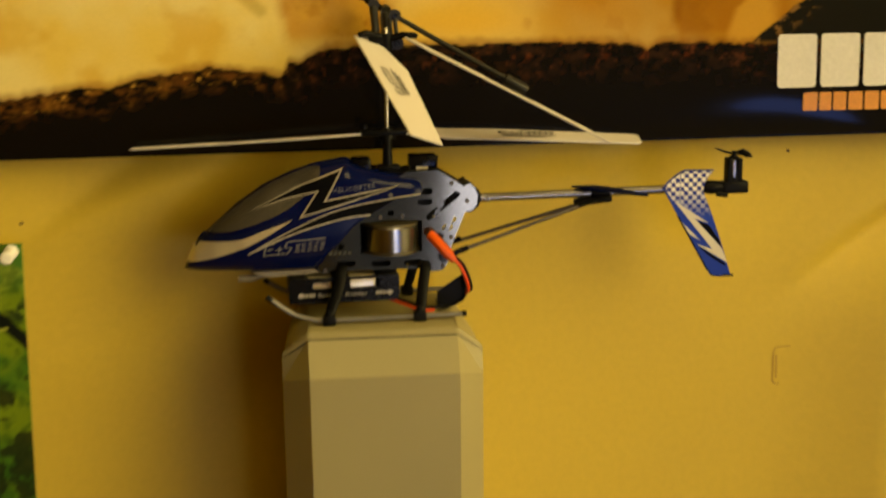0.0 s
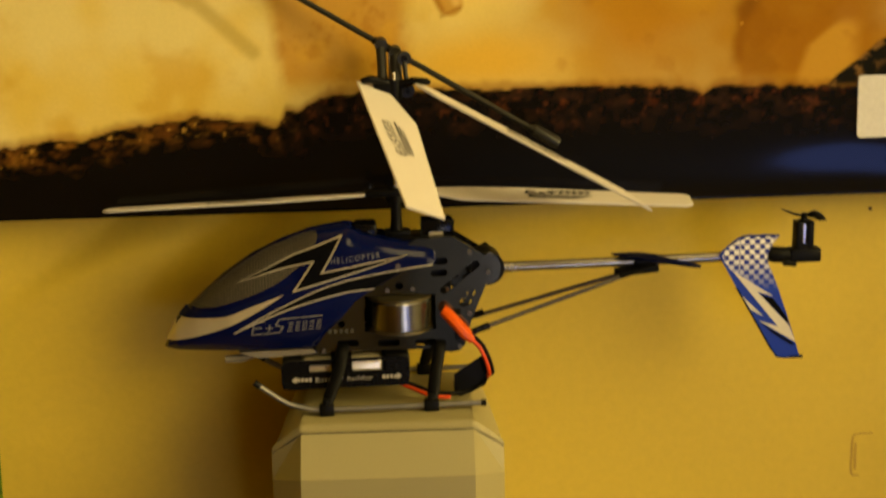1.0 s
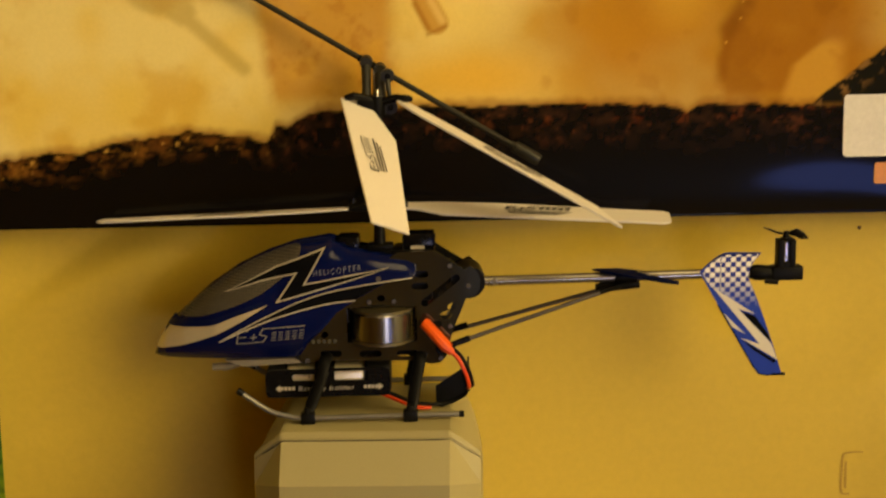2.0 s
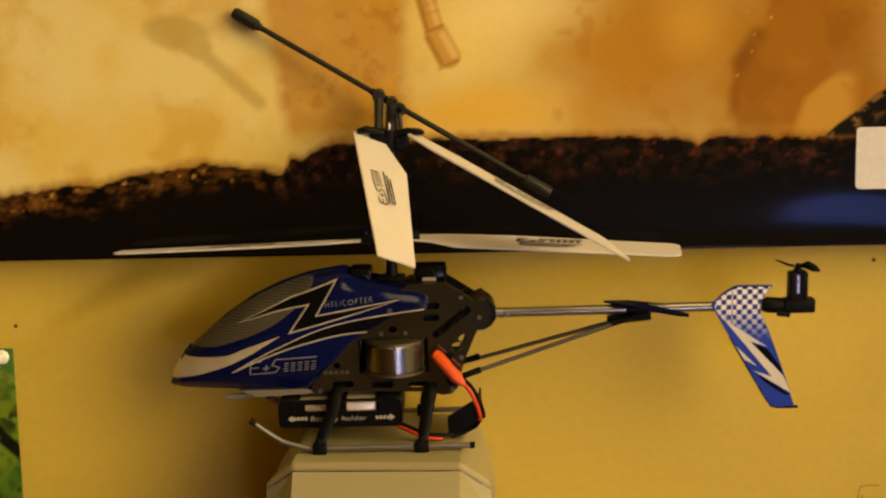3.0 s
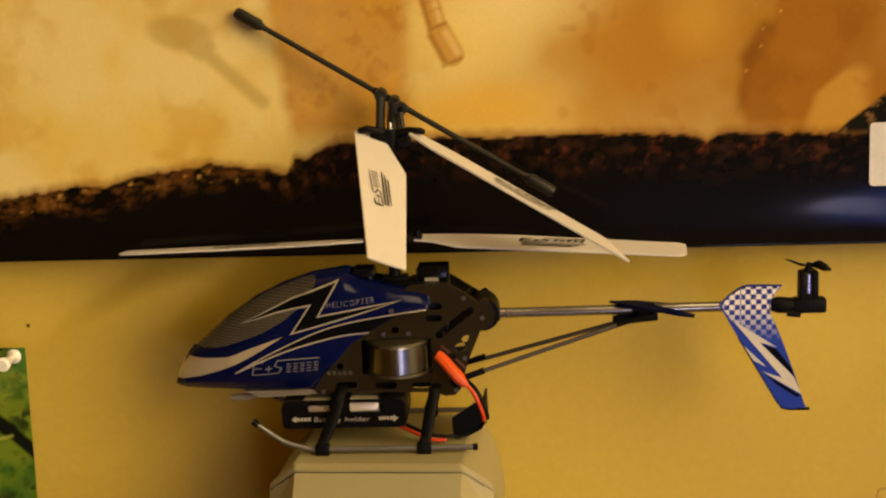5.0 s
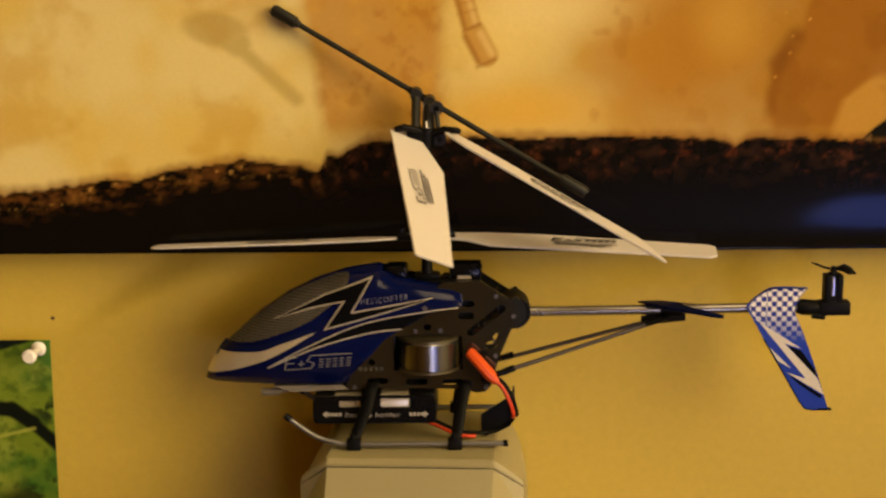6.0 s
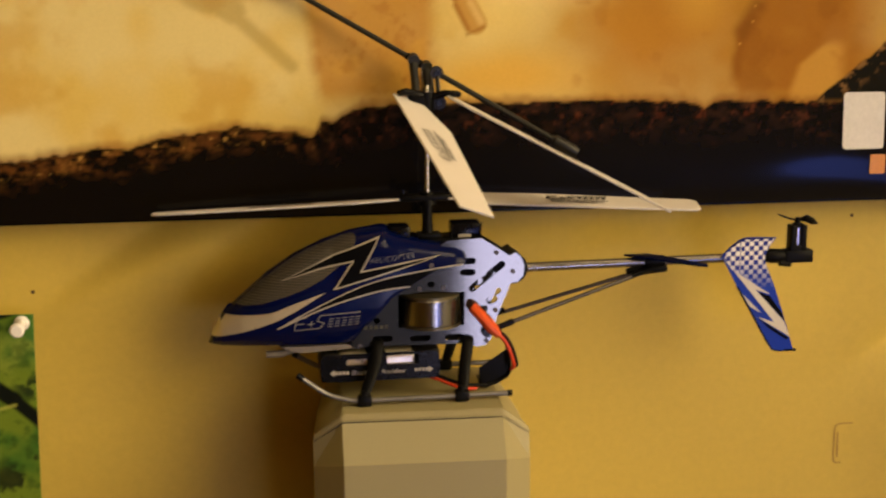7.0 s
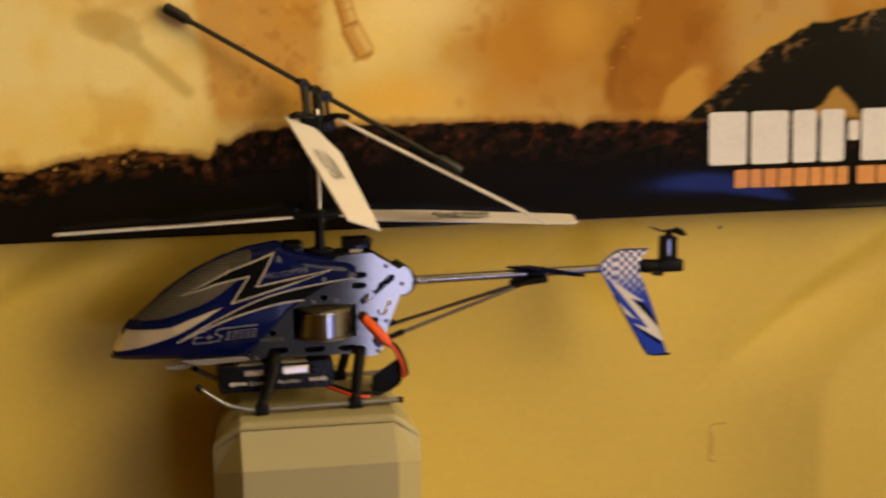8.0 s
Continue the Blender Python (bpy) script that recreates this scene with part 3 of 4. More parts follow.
# ---- pedestal ----
def pedestal():
    """Tall plastic cabinet with bevelled shoulders; its top carries the helicopter."""
    ob = tagged(new("cabinet"), "beige-grey plastic cabinet with sloping shoulders, standing against a yellow wall", "cabinet")
    ob.matrix_world = pose(0.0014, 0, 0, 0, 0, -1.5)
    yb, ym, yf, yl, yp = 95.0, 36.0, 11.5, 4.0, -15.5
    ht, hp = 51.8, 51.5
    chamfer, bulge = {-1: 70.4, 1: 70.4}, {-1: 70.2, 1: 71.4}
    zt, zs, zp = 1003.8, 987.2, 976.0
    zm, zb = 972.0, 950.0

    def shell(top_z, drop, grow=0.0):
        bm = bmesh.new()
        V = bm.verts.new
        rows = []
        for s in (-1, 1):
            rows.append(dict(
                tb=V((s * (ht + grow), yb, top_z)), tf=V((s * (ht + grow), yl + 2.0 - grow, top_z)), lf=V((s * (ht + grow), yl - grow, top_z - 0.8)),
                tm=V((s * (ht + grow), ym, top_z)), sm=V((s * (bulge[s] + grow), ym, zm + top_z - zt)), ml=V((s * (bulge[s] + grow), ym, zm + top_z - zt - drop)),
                sb=V((s * (bulge[s] + grow), yb, zb + top_z - zt)), sf=V((s * (chamfer[s] + grow), yf - grow, zs + top_z - zt)),
                ll=V((s * (ht + grow), yl - 1.8 - grow, top_z - drop)), sl=V((s * (chamfer[s] + grow), yf - grow, zs + top_z - zt - drop)), bl=V((s * (bulge[s] + grow), yb, zb + top_z - zt - drop))))
        a, b = rows
        F = bm.faces.new
        F((a["tb"], a["tm"], a["tf"], b["tf"], b["tm"], b["tb"]))
        F((a["tf"], a["lf"], b["lf"], b["tf"]))
        F((a["lf"], a["ll"], b["ll"], b["lf"]))
        n = 7
        for r in rows:
            # rounded shoulder: a full curve along the back part that flattens towards the front bevel
            t, u, f, g, m, q = (r[key].co for key in ("tb", "sb", "lf", "sf", "tm", "sm"))
            back, mid, fore = [r["tb"]], [r["tm"]], [r["lf"]]
            for k in range(1, n):
                a90 = math.pi / 2 * k / n
                out, down = 0.8 * math.sin(a90) + 0.2 * k / n, 0.8 * math.cos(a90) + 0.2 * (1 - k / n)
                back.append(V((t.x + (u.x - t.x) * out, t.y, u.z + (t.z - u.z) * down)))
                mid.append(V((m.x + (q.x - m.x) * out, m.y, q.z + (m.z - q.z) * down)))
                fore.append(V(f.lerp(g, k / n)))
            back.append(r["sb"])
            mid.append(r["sm"])
            fore.append(r["sf"])
            F((r["tm"], r["tf"], r["lf"]))
            for k in range(n):
                F((back[k], mid[k], mid[k + 1], back[k + 1]))
                F((mid[k], fore[k], fore[k + 1], mid[k + 1]))
            r["arc"], r["edge"] = back, fore
            F(r["edge"] + [r["sl"], r["ll"]])
            F((r["sb"], r["bl"], r["ml"], r["sm"]))
            F((r["sm"], r["ml"], r["sl"], r["sf"]))
        F((a["ll"], a["sl"], a["ml"], a["bl"], b["bl"], b["ml"], b["sl"], b["ll"]))
        F(b["arc"] + [b["bl"], a["bl"]] + a["arc"][::-1])
        bmesh.ops.recalc_face_normals(bm, faces=bm.faces[:])
        return bm

    cap = shell(zt, 4.4, 0.1)
    bmesh.ops.bevel(cap, geom=[e for e in cap.edges if e.calc_length() > 1 and e.calc_face_angle(0) > 0.35], offset=0.7, segments=2, affect="EDGES")
    part("top_cap", cap, BEIGE, ob, "bevelled plastic lid", 25)
    part("seam", shell(zt - 4.2, 1.0, -0.3), SEAM, ob, "dark joint line under the lid")
    bm = bmesh.new()
    V, F = bm.verts.new, bm.faces.new
    zc = zt - 4.9
    sides = []
    for s in (-1, 1):
        sides.append(dict(l=V((s * ht, yl, zc)), tb=V((s * ht, yb, zc)), s=V((s * chamfer[s], yf, zs - 4.9)), sb=V((s * bulge[s], yb, zb - 4.9)), m=V((s * bulge[s], ym, zm - 4.9)), mb=V((s * bulge[s], ym, 0)), p=V((s * hp, yp, zp)), s2=V((s * chamfer[s], yf - 3.5, 967.5)),
                          pb=V((s * hp, yp, 0)), s2b=V((s * chamfer[s], yf - 3.5, 0)), bb=V((s * bulge[s], yb, 0))))
    a, b = sides
    F((a["l"], a["p"], b["p"], b["l"]))
    F((a["p"], a["pb"], b["pb"], b["p"]))
    F((a["tb"], a["l"], b["l"], b["tb"]))
    for r in sides:
        F((r["l"], r["s"], r["s2"], r["p"]))
        F((r["p"], r["s2"], r["s2b"], r["pb"]))
        F((r["s"], r["m"], r["mb"], r["s2b"], r["s2"]))
        F((r["m"], r["sb"], r["bb"], r["mb"]))
        F((r["l"], r["tb"], r["sb"], r["m"], r["s"]))
    F((a["tb"], b["tb"], b["sb"], b["bb"], a["bb"], a["sb"]))
    F((a["pb"], a["s2b"], a["mb"], a["bb"], b["bb"], b["mb"], b["s2b"], b["pb"]))
    part("body", bm, BEIGE, ob, "", 0)
    return ob


pedestal()


# ---- the toy helicopter ----
heli = tagged(new("toy_helicopter"), "blue and black toy helicopter with white rotor blades on a cabinet", "toy helicopter")
heli.matrix_world = pose(0.008, 0.055, 1.0, 0, 0, 1.4)

TOP_X = (-142, -139, -134, -123, -104, -85, -66.6, -48.4, -27, -20, -12, 5, 20, 26)
TOP_Z = (42, 50.5, 60, 70.5, 87, 99.6, 108, 113.8, 117, 114.5, 112, 108, 105.8, 103.0)
WIDE_X = (-142, -139, -133, -120, -100, -80, -55, -30, 0, 26)
WIDE_Y = (1.5, 7, 12, 17.5, 22.5, 24.8, 25, 24.5, 23.5, 22.5)
CUT_X = (-52, -48, -42.3, -34.8, -23.7, -12.8, 5.2, 20, 26)
CUT_Z = (41.2, 42.7, 52, 59.3, 71.9, 79, 89, 92, 93)


def canopy_range(x):
    zb = float(np.interp(x, (-142, -134, -122, -104), (41.8, 41.2, 41.2, 41.2)))
    return zb, float(np.interp(x, TOP_X, TOP_Z))


def canopy_half(x, z):
    """Half the canopy's width at a place along it and a height."""
    zb, zt = canopy_range(x)
    s = min(max((z - zb) / max(zt - zb, 0.1), 0), 1)
    w = float(np.interp(x, WIDE_X, WIDE_Y))
    if s < 0.33:
        return w * (0.60 + 0.40 * math.sin(s / 0.33 * math.pi / 2))
    power = float(np.interp(x, (-60, -20), (2.3, 6.0)))
    return w * max(1 - ((s - 0.33) / 0.67) ** power, 0) ** 0.62


def canopy_shell():
    bm = bmesh.new()
    xs = [-142 + 0.5 * k for k in range(40)] + [-122 + 148 * (k / 74) for k in range(75)]
    n = 22
    rows = []
    for x in xs:
        zb, zt = canopy_range(x)
        low = max(zb, float(np.interp(x, CUT_X, CUT_Z)) if x > -52 else zb)
        ring = []
        for side in (-1, 1):
            for k in range(n + 1):
                f = math.sin(k / n * math.pi / 2) if side < 0 else math.sin((n - k) / n * math.pi / 2)
                z = low + (zt - low) * f
                if side > 0 and k == 0:
                    continue
                ring.append(bm.verts.new((x, side * canopy_half(x, z), z)))
        rows.append(ring)
    for i, (a, b) in enumerate(zip(rows, rows[1:])):
        for k in range(len(a) - 1):
            mid = (a[k].co + b[k + 1].co) / 2
            if mid.x > -24 and abs(mid.y) < 9.5:
                continue
            bm.faces.new((a[k], a[k + 1], b[k + 1], b[k]))
        if xs[i + 1] < -48:
            bm.faces.new((a[0], b[0], b[-1], a[-1]))
    bm.faces.new(rows[0])
    loose = [v for v in bm.verts if not v.link_faces]
    bmesh.ops.delete(bm, geom=loose, context="VERTS")
    bmesh.ops.remove_doubles(bm, verts=bm.verts, dist=0.01)
    return bm


canopy = part("canopy", canopy_shell(), BLUE, heli, "glossy blue canopy shell with black lightning graphics", 50)
# the silver of the chin wraps round the nose
canopy.data.materials.append(SILVER)
for face in canopy.data.polygons:
    fx, fz = face.center.x / MM, face.center.z / MM
    if fx < -133.5 and 47.6 + 0.234 * (fx + 139) < fz < 61.8:
        face.material_index = 1
shell_mod = canopy.modifiers.new("shell", "SOLIDIFY")
shell_mod.thickness, shell_mod.offset = 0.0008, -1


def decal(name, bm, mat, lift, label="", fine=2.5, both=True):
    """Lays flat ink or a patch on the canopy, a little proud of it."""
    cut_fine(bm, fine)
    for side in ((-1, 1) if both else (-1,)):
        copy = bm.copy()
        for v in copy.verts:
            v.co.y = side * (canopy_half(v.co.x, v.co.z) + lift)
        part(name, copy, mat, canopy, label)
    bm.free()


def curve2(points, steps=5):
    return [(p.x, p.z) for p in smooth_line([(a, 0, b) for a, b in points], steps)]


# silver chin band under the visor, blue lip, grille windows
decal("chin_band", sheet(curve2([(-137.0, 48.6), (-134.2, 56.5), (-130, 62.5)], 3) + curve2([(-119.5, 63), (-101.6, 65), (-87.2, 70.5), (-66, 77.8)]) + curve2([(-76, 71.8), (-87.2, 65.2), (-101.7, 58.2), (-119.8, 52), (-137, 47.8)])), SILVER, 0.3, "silver chin band", 1.2)
decal("visor_lip", sheet(curve2([(-132.5, 62), (-119.5, 63.2), (-101.6, 65.3), (-87.2, 70.8), (-66, 78.2)]) + curve2([(-70, 80), (-86, 74.5), (-101, 69.2), (-119, 67), (-128, 67.5)])), NAVY, 0.95, "dark blue visor lip", 1.2)
decal("grille_window", sheet(curve2([(-124, 68.5), (-111.6, 69.6), (-100.9, 72.3), (-82.9, 78.6), (-68.4, 85.6), (-57.5, 93.4)]) + curve2([(-47.5, 103), (-46.5, 112.6), (-66.5, 106.8), (-85, 98.4), (-104, 85.6), (-118, 73.5)])), MESH, 0.55, "fine metal-look grille window", 1.6)
# black lightning bolt with cream outline
BOLT = [(-93.1, 85.0), (-60, 100.5), (-30.8, 111.0), (-43.3, 90.4), (-15, 95.2), (7.4, 98.3), (-25, 89.5), (-60.3, 79.8), (-48.2, 97.0), (-70, 92.2)]
decal("lightning_bolt", sheet(BOLT), INK_BLACK, 0.85, "black lightning graphic", 2.0)
decal("bolt_outline", ribbon(BOLT, 0.95, True), CREAM, 1.05, "cream outline", 1.5)
SWEEP_UP = curve2([(-97.7, 54.3), (-83, 62.8), (-65.7, 71.3), (-44.1, 80.6), (-22.8, 86.3), (5.4, 90.4), (23.7, 92.2)])
SWEEP_LOW = curve2([(-97.7, 54.3), (-76.6, 64.0), (-55.1, 71.6), (-30.2, 77.6), (-12, 79.4)])
decal("black_sweep", sheet(SWEEP_UP[2:-4] + curve2([(5, 89.2), (-13, 79.4)], 3)[:-1] + SWEEP_LOW[::-1][:-3]), INK_BLACK, 0.45, "black sweeping stripe")
decal("sweep_line", ribbon(SWEEP_UP, 0.8), CREAM, 0.75, "cream pinstripe", 2.0)
decal("sweep_line", ribbon(SWEEP_LOW, 0.95), CREAM, 0.75, "cream pinstripe", 2.0)
part("canopy_screw", disc((2.6, -canopy_half(2.6, 92.4) - 0.6, 92.4), (0, 1, 0), 1.7, 1.4, 14, 1.3), ROD, canopy, "small steel screw")

word = lettering("HELICOPTER", 5.0, 29.5, 1.3, -0.06)
for v in word.verts:
    v.co = Vector((-37.5 + v.co.x, 0, 95.4 + v.co.z + 0.085 * v.co.x))
decal("canopy_lettering", word, PALE_BLUE, 0.7, "pale lettering", 4.0, False)


def maker_mark(place, bold=1.0):
    """The maker's mark as plain strokes: a long top bar, a stem and a row of blocks."""
    strokes = [ribbon([(0, 0.2), (1.8, 8.6), (8.0, 9.0)], 0.75 * bold), ribbon([(1.0, 4.6), (6.5, 5.0)], 0.65 * bold), ribbon([(8.5, 4.4), (13.0, 4.8)], 0.65 * bold), ribbon([(10.4, 2.4), (11.2, 6.8)], 0.65 * bold),
               ribbon([(43, 11.6), (17, 10.2), (14.6, 6.6), (19, 5.0), (16.5, 1.4), (0, 0.2)], 0.65 * bold)]
    for k in range(5):
        x, z = 21.5 + 4.3 * k, 2.2 + 0.25 * k
        strokes += [ribbon([(x + 0.3 * r, z + 1.8 * r), (x + 2.9 + 0.3 * r, z + 0.1 + 1.8 * r)], 0.55 * bold) for r in range(4)]
    bm = join(*strokes)
    for v in bm.verts:
        v.co = place(v.co)
    return bm


decal("maker_mark", maker_mark(lambda c: Vector((-86.8 + c.x, 0, 52.8 + c.z))), MARK, 0.7, "pale maker's mark", 4.0, False)

# underside tray and nose lamp
part("underside_tray", plate([(-96, 39.2), (-52, 39.4), (-46, 36.6), (-84, 34.8)], -13, 13), GREY_UNDER, heli, "grey plastic underside")
part("nose_lamp", tube([(-105, -7, 33.4), (-95, -7, 33.6), (-84, -7, 36.5)], [2.2, 2.6, 2.0], 12), GREY_UNDER, heli, "grey lamp housing under the nose")

# chassis between the side plates
part("chassis", join(box(-40, 30, -8.5, 8.5, 38, 49, 1), box(-34, -20, -9, 9, 46, 74, 1), box(-24, 36, -9, 9, 74, 104, 1.5), box(26, 33, -7, 7, 40, 76, 1)), BLACK, heli, "black moulded chassis")

PLATE_LINE = [(-47, 36), (-49.5, 40), (-46.5, 49), (-40, 56), (-31, 64), (-22, 72), (-16, 80), (-4, 92), (6, 101), (14, 106.5), (37, 107.5), (47, 101), (56, 95), (60, 97), (64, 93.5), (66, 88), (65.2, 81), (61.5, 77), (57, 76.5), (48, 55), (43.5, 38.5), (40, 34.6), (34, 33.8), (26, 36.2), (14, 36.7), (-38, 37.6)]
PLATE_HOLES = [slot(-29, 42.2, 13.5, 4.2), slot(-4, 41.5, 14, 4.2), slot(19.3, 41.0, 14, 4.2), slot(29, 92.4, 9, 4.4), slot(28, 84.8, 10.5, 4.4), slot(3.5, 77.6, 5, 4.2), slot(40.8, 81.6, 30, 4.8, 38), slot(47.6, 71.0, 6.0, 4.0, 35), slot(44.0, 65.6, 8.0, 5.0, 20), slot(37.0, 59.6, 9.0, 4.4, 5), slot(-32.6, 54.7, 4.6, 4.2),
               [(-18.4, 49.2), (-18.4, 71.8), (25.6, 71.8), (25.6, 49.2)]]
FAR_HOLES = PLATE_HOLES[:6] + [[(37.5, 58), (37.5, 69), (50, 69), (46, 58)]]
for side in (-1, 1):
    frame_side = part("side_plate", plate(PLATE_LINE, side * 12.4, side * 14.0, PLATE_HOLES if side < 0 else FAR_HOLES), PLATE, heli, "dark anodised side frame plate", 20)
    for px, pz in ((-4, 75.2), (11.6, 75.4), (58.2, 84.4), (-44, 38.2), (40.2, 37.6), (47, 97.5), (46.5, 58.5)):
        part("frame_screw", disc((px, side * 14.5, pz), (0, 1, 0), 1.5, 1.4, 12, 1.2 if side < 0 else 1.5), ROD, frame_side)
part("side_lettering", join(*[box(-41 + 3.4 * k, -38.8 + 3.4 * k, -14.25, -14.0, 49.2, 51.6) for k in range(5)]), LABEL_GOLD, heli, "faded marking")

motor = part("motor", tube([(3.9, -5, 50.6), (3.9, -5, 51.6), (3.9, -5, 68), (3.9, -5, 69.2)], [19.6, 20.5, 20.5, 19.6], 56), MOTOR, heli, "round brushed steel motor can")
part("motor_rim", join(tube([(3.9, -5, 69), (3.9, -5, 70.6), (3.9, -5, 71.2)], [19.8, 19.8, 17], 48), disc((3.9, -5, 50.0), (0, 0, 1), 20.6, 1.8, 40)), BRONZE, motor, "dark bronze end ring")

# servos, top deck
servo = part("servo", box(18.5, 38, -7, 7, 105, 116.6, 1.0), BLACK_GLOSS, heli, "glossy black servo")
part("servo_label", box(23, 31.5, -7.25, -7.0, 105.5, 109.2), CREAM, servo, "small white label")
part("servo_bracket", tube([(37, -8.2, 104), (38.2, -8.2, 117)], 0.5, 8), BLACK, servo)
part("servo_bracket", tube([(18.2, -8.2, 104), (18.2, -8.2, 116)], 0.5, 8), BLACK, servo)
part("servo", box(-23, -8.8, -8.5, 8.5, 104, 115.8, 2.0), BLACK_GLOSS, heli, "glossy black servo")
part("top_deck", join(box(-10, 38, -8.5, 8.5, 101, 107.0, 1.2), box(-4, 12, -5, 5, 106, 110, 1.0)), BLACK, heli)

# masts and hubs
part("outer_mast", tube([(3.4, 0, 104), (3.5, 0.8, 118), (3.6, 1.4, 130)], [4.2, 3.4, 3.4], 20), BLACK, heli, "black outer mast")
part("inner_shaft", tube([(3.6, 1.4, 128), (4.4, 5.6, 206)], 1.5, 16), STEEL, heli, "thin steel rotor shaft")
lower_hub = part("lower_hub", join(disc((3.6, 1.5, 132.5), (0, 0, 1), 6.0, 8.0, 24, 4.8), box(-15, 22, -4, 6, 131.2, 135.4, 1.2)), BLACK, heli, "black lower rotor hub")
for px, py in ((-12.5, 2.5), (19, -0.5)):
    part("hub_bolt", disc((px, py, 136.6), (0, 0, 1), 2.2, 4.0, 14), BLACK_GLOSS, lower_hub)

upper_hub = part("upper_hub", join(box(-8, 7.5, 1, 13, 193.5, 200.5, 1.5), disc((4.4, 5.5, 196), (0, 0, 1), 5.0, 12.0, 20), disc((4.4, 5.5, 190), (0, 0, 1), 3.2, 8.0, 18)), BLACK, heli, "black upper rotor hub")
bar_y, bar_z = lambda px: 37.2 - 0.1945 * (px + 78), lambda px: 266.0 - 0.5822 * (px + 78)
for px, r in ((-2.0, 2.9), (6.4, 3.3)):
    part("hub_post", join(tube([(px, 7.0, 199), (px, 11.0, 206), (px, bar_y(px) - 2, bar_z(px) - 3)], [r * 1.25, r, r * 1.1], 14), disc((px, bar_y(px) - 1.5, bar_z(px)), (0, 1, 0.2), 4.0, 6, 18)), HUB_GREY, upper_hub)
for px in (2.4, 9.6):
    part("hub_pin", tube([(px, 9.0, 199), (px, 17.0, 217)], 0.6, 8), ROD, upper_hub, "thin steel pin")
part("linkage_arm", join(tube([(11.3, 6.6, 212.0), (12.6, 6.0, 197)], [2.6, 2.6], 10, 0.6), disc((11.3, 7.2, 214.2), (0, 1, 0.1), 4.3, 3.2, 20), disc((12.6, 6.6, 194.8), (0, 1, 0.1), 4.6, 3.2, 20)), HUB_GREY, upper_hub, "worn grey plastic linkage")
for spot in ((11.3, 5.2, 214), (12.6, 4.6, 194.6)):
    part("linkage_bolt", disc(spot, (0, 1, 0.1), 1.8, 1.2, 12), BLACK_GLOSS, upper_hub)

# stabiliser bar with weights
bar_a, bar_b = Vector((-78, 37.2, 266.0)), Vector((88.6, 4.8, 169.0))
along = (bar_b - bar_a).normalized()
flybar = part("stabiliser_bar", tube([bar_a - along * 4, bar_a, bar_b, bar_b + along * 4], [1.85, 1.85, 1.85, 1.85], 12), HUB_GREY, heli, "thin black stabiliser bar")
for end, d in ((bar_a, -along), (bar_b, along)):
    part("bar_weight", tube([end - d * 2, end - d * 1.0, end + d * 0.5, end + d * 1.5, end + d * 17, end + d * 19], [1.8, 2.6, 2.6, 3.9, 4.0, 3.1], 16), HUB_GREY, flybar, "ribbed black end weight")
part("bar_carrier", tube([bar_a + along * 84, bar_a + along * 108], 2.4, 12), BLACK, flybar)


# rotor blades
def blade(outline, origin, span, chord, thick=1.3):
    """A thin blade: outline points are (along the span, across the chord)."""
    s, c = Vector(span).normalized(), Vector(chord)
    c = (c - s * c.dot(s)).normalized()
    n = s.cross(c)
    o = Vector(origin)
    bm = bmesh.new()
    vs = [bm.verts.new((u, 0, v)) for u, v in outline]
    bm.faces.new(vs)
    got = bmesh.ops.extrude_face_region(bm, geom=bm.faces[:])
    bmesh.ops.translate(bm, vec=(0, thick, 0), verts=[g for g in got["geom"] if isinstance(g, bmesh.types.BMVert)])
    bmesh.ops.bevel(bm, geom=bm.edges[:], offset=0.4, segments=2, affect="EDGES")
    for v in bm.verts:
        u, w, k = v.co.x, v.co.z, v.co.y
        v.co = o + s * u + c * w + n * (k - thick / 2 - 0.0035 * (w * w))
    return bm


def on_blade(bm, origin, span, chord, lift):
    s, c = Vector(span).normalized(), Vector(chord)
    c = (c - s * c.dot(s)).normalized()
    n = s.cross(c)
    o = Vector(origin)
    for v in bm.verts:
        u, w = v.co.x, v.co.z
        v.co = o + s * u + c * w + n * (lift - 0.0035 * w * w)
    return bm


def level_chord(span, pitch):
    s = Vector(span).normalized()
    c = Vector((0, 0, 1)).cross(s).normalized()
    return Matrix.Rotation(radians(pitch), 3, s) @ c


def blade_print(bold=1.0):
    """Dark mark on a blade: plain strokes and rows of small bars."""
    rows = [maker_mark(lambda c: Vector((c.x * 0.95, 0, c.z * 0.62)), bold)]
    for k in range(3):
        rows.append(sheet([(2, -2.2 - 2.0 * k), (41 - 4 * k, -2.2 - 2.0 * k), (41 - 4 * k, -1.3 - 2.0 * k), (2, -1.3 - 2.0 * k)]))
    return join(*rows)


def rotor_blade(name, root, tip, chord, outline, print_at, flip=1, label="white plastic rotor blade with dark print"):
    span = Vector(tip) - Vector(root)
    ob = part(name, blade(outline(span.length), root, span, chord), WHITE_BLADE, heli, label, 30)
    up = span.normalized().cross(Vector(chord)).z > 0
    bm = blade_print(2.6)
    for v in bm.verts:
        v.co = Vector((print_at + (v.co.x if flip > 0 else 40 - v.co.x), 0, flip * v.co.z))
    part("blade_print", on_blade(bm, root, span, chord, 0.85 if up else -0.85), BLADE_INK, ob, "dark printed mark", 0)
    return ob


def lower_outline(length):
    return [(0, -5), (12, -6), (28, -12), (length - 4, -11), (length, -8), (length, 7), (length - 4, 10), (60, 12), (24, 9.5), (0, 5)]


def side_outline(length):
    return [(0, -6), (2, -8), (20, -11.5), (length - 2, -11.5), (length, -10), (length - 24, 10), (length - 28, 11.5), (30, 12), (4, 8), (0, 6)]


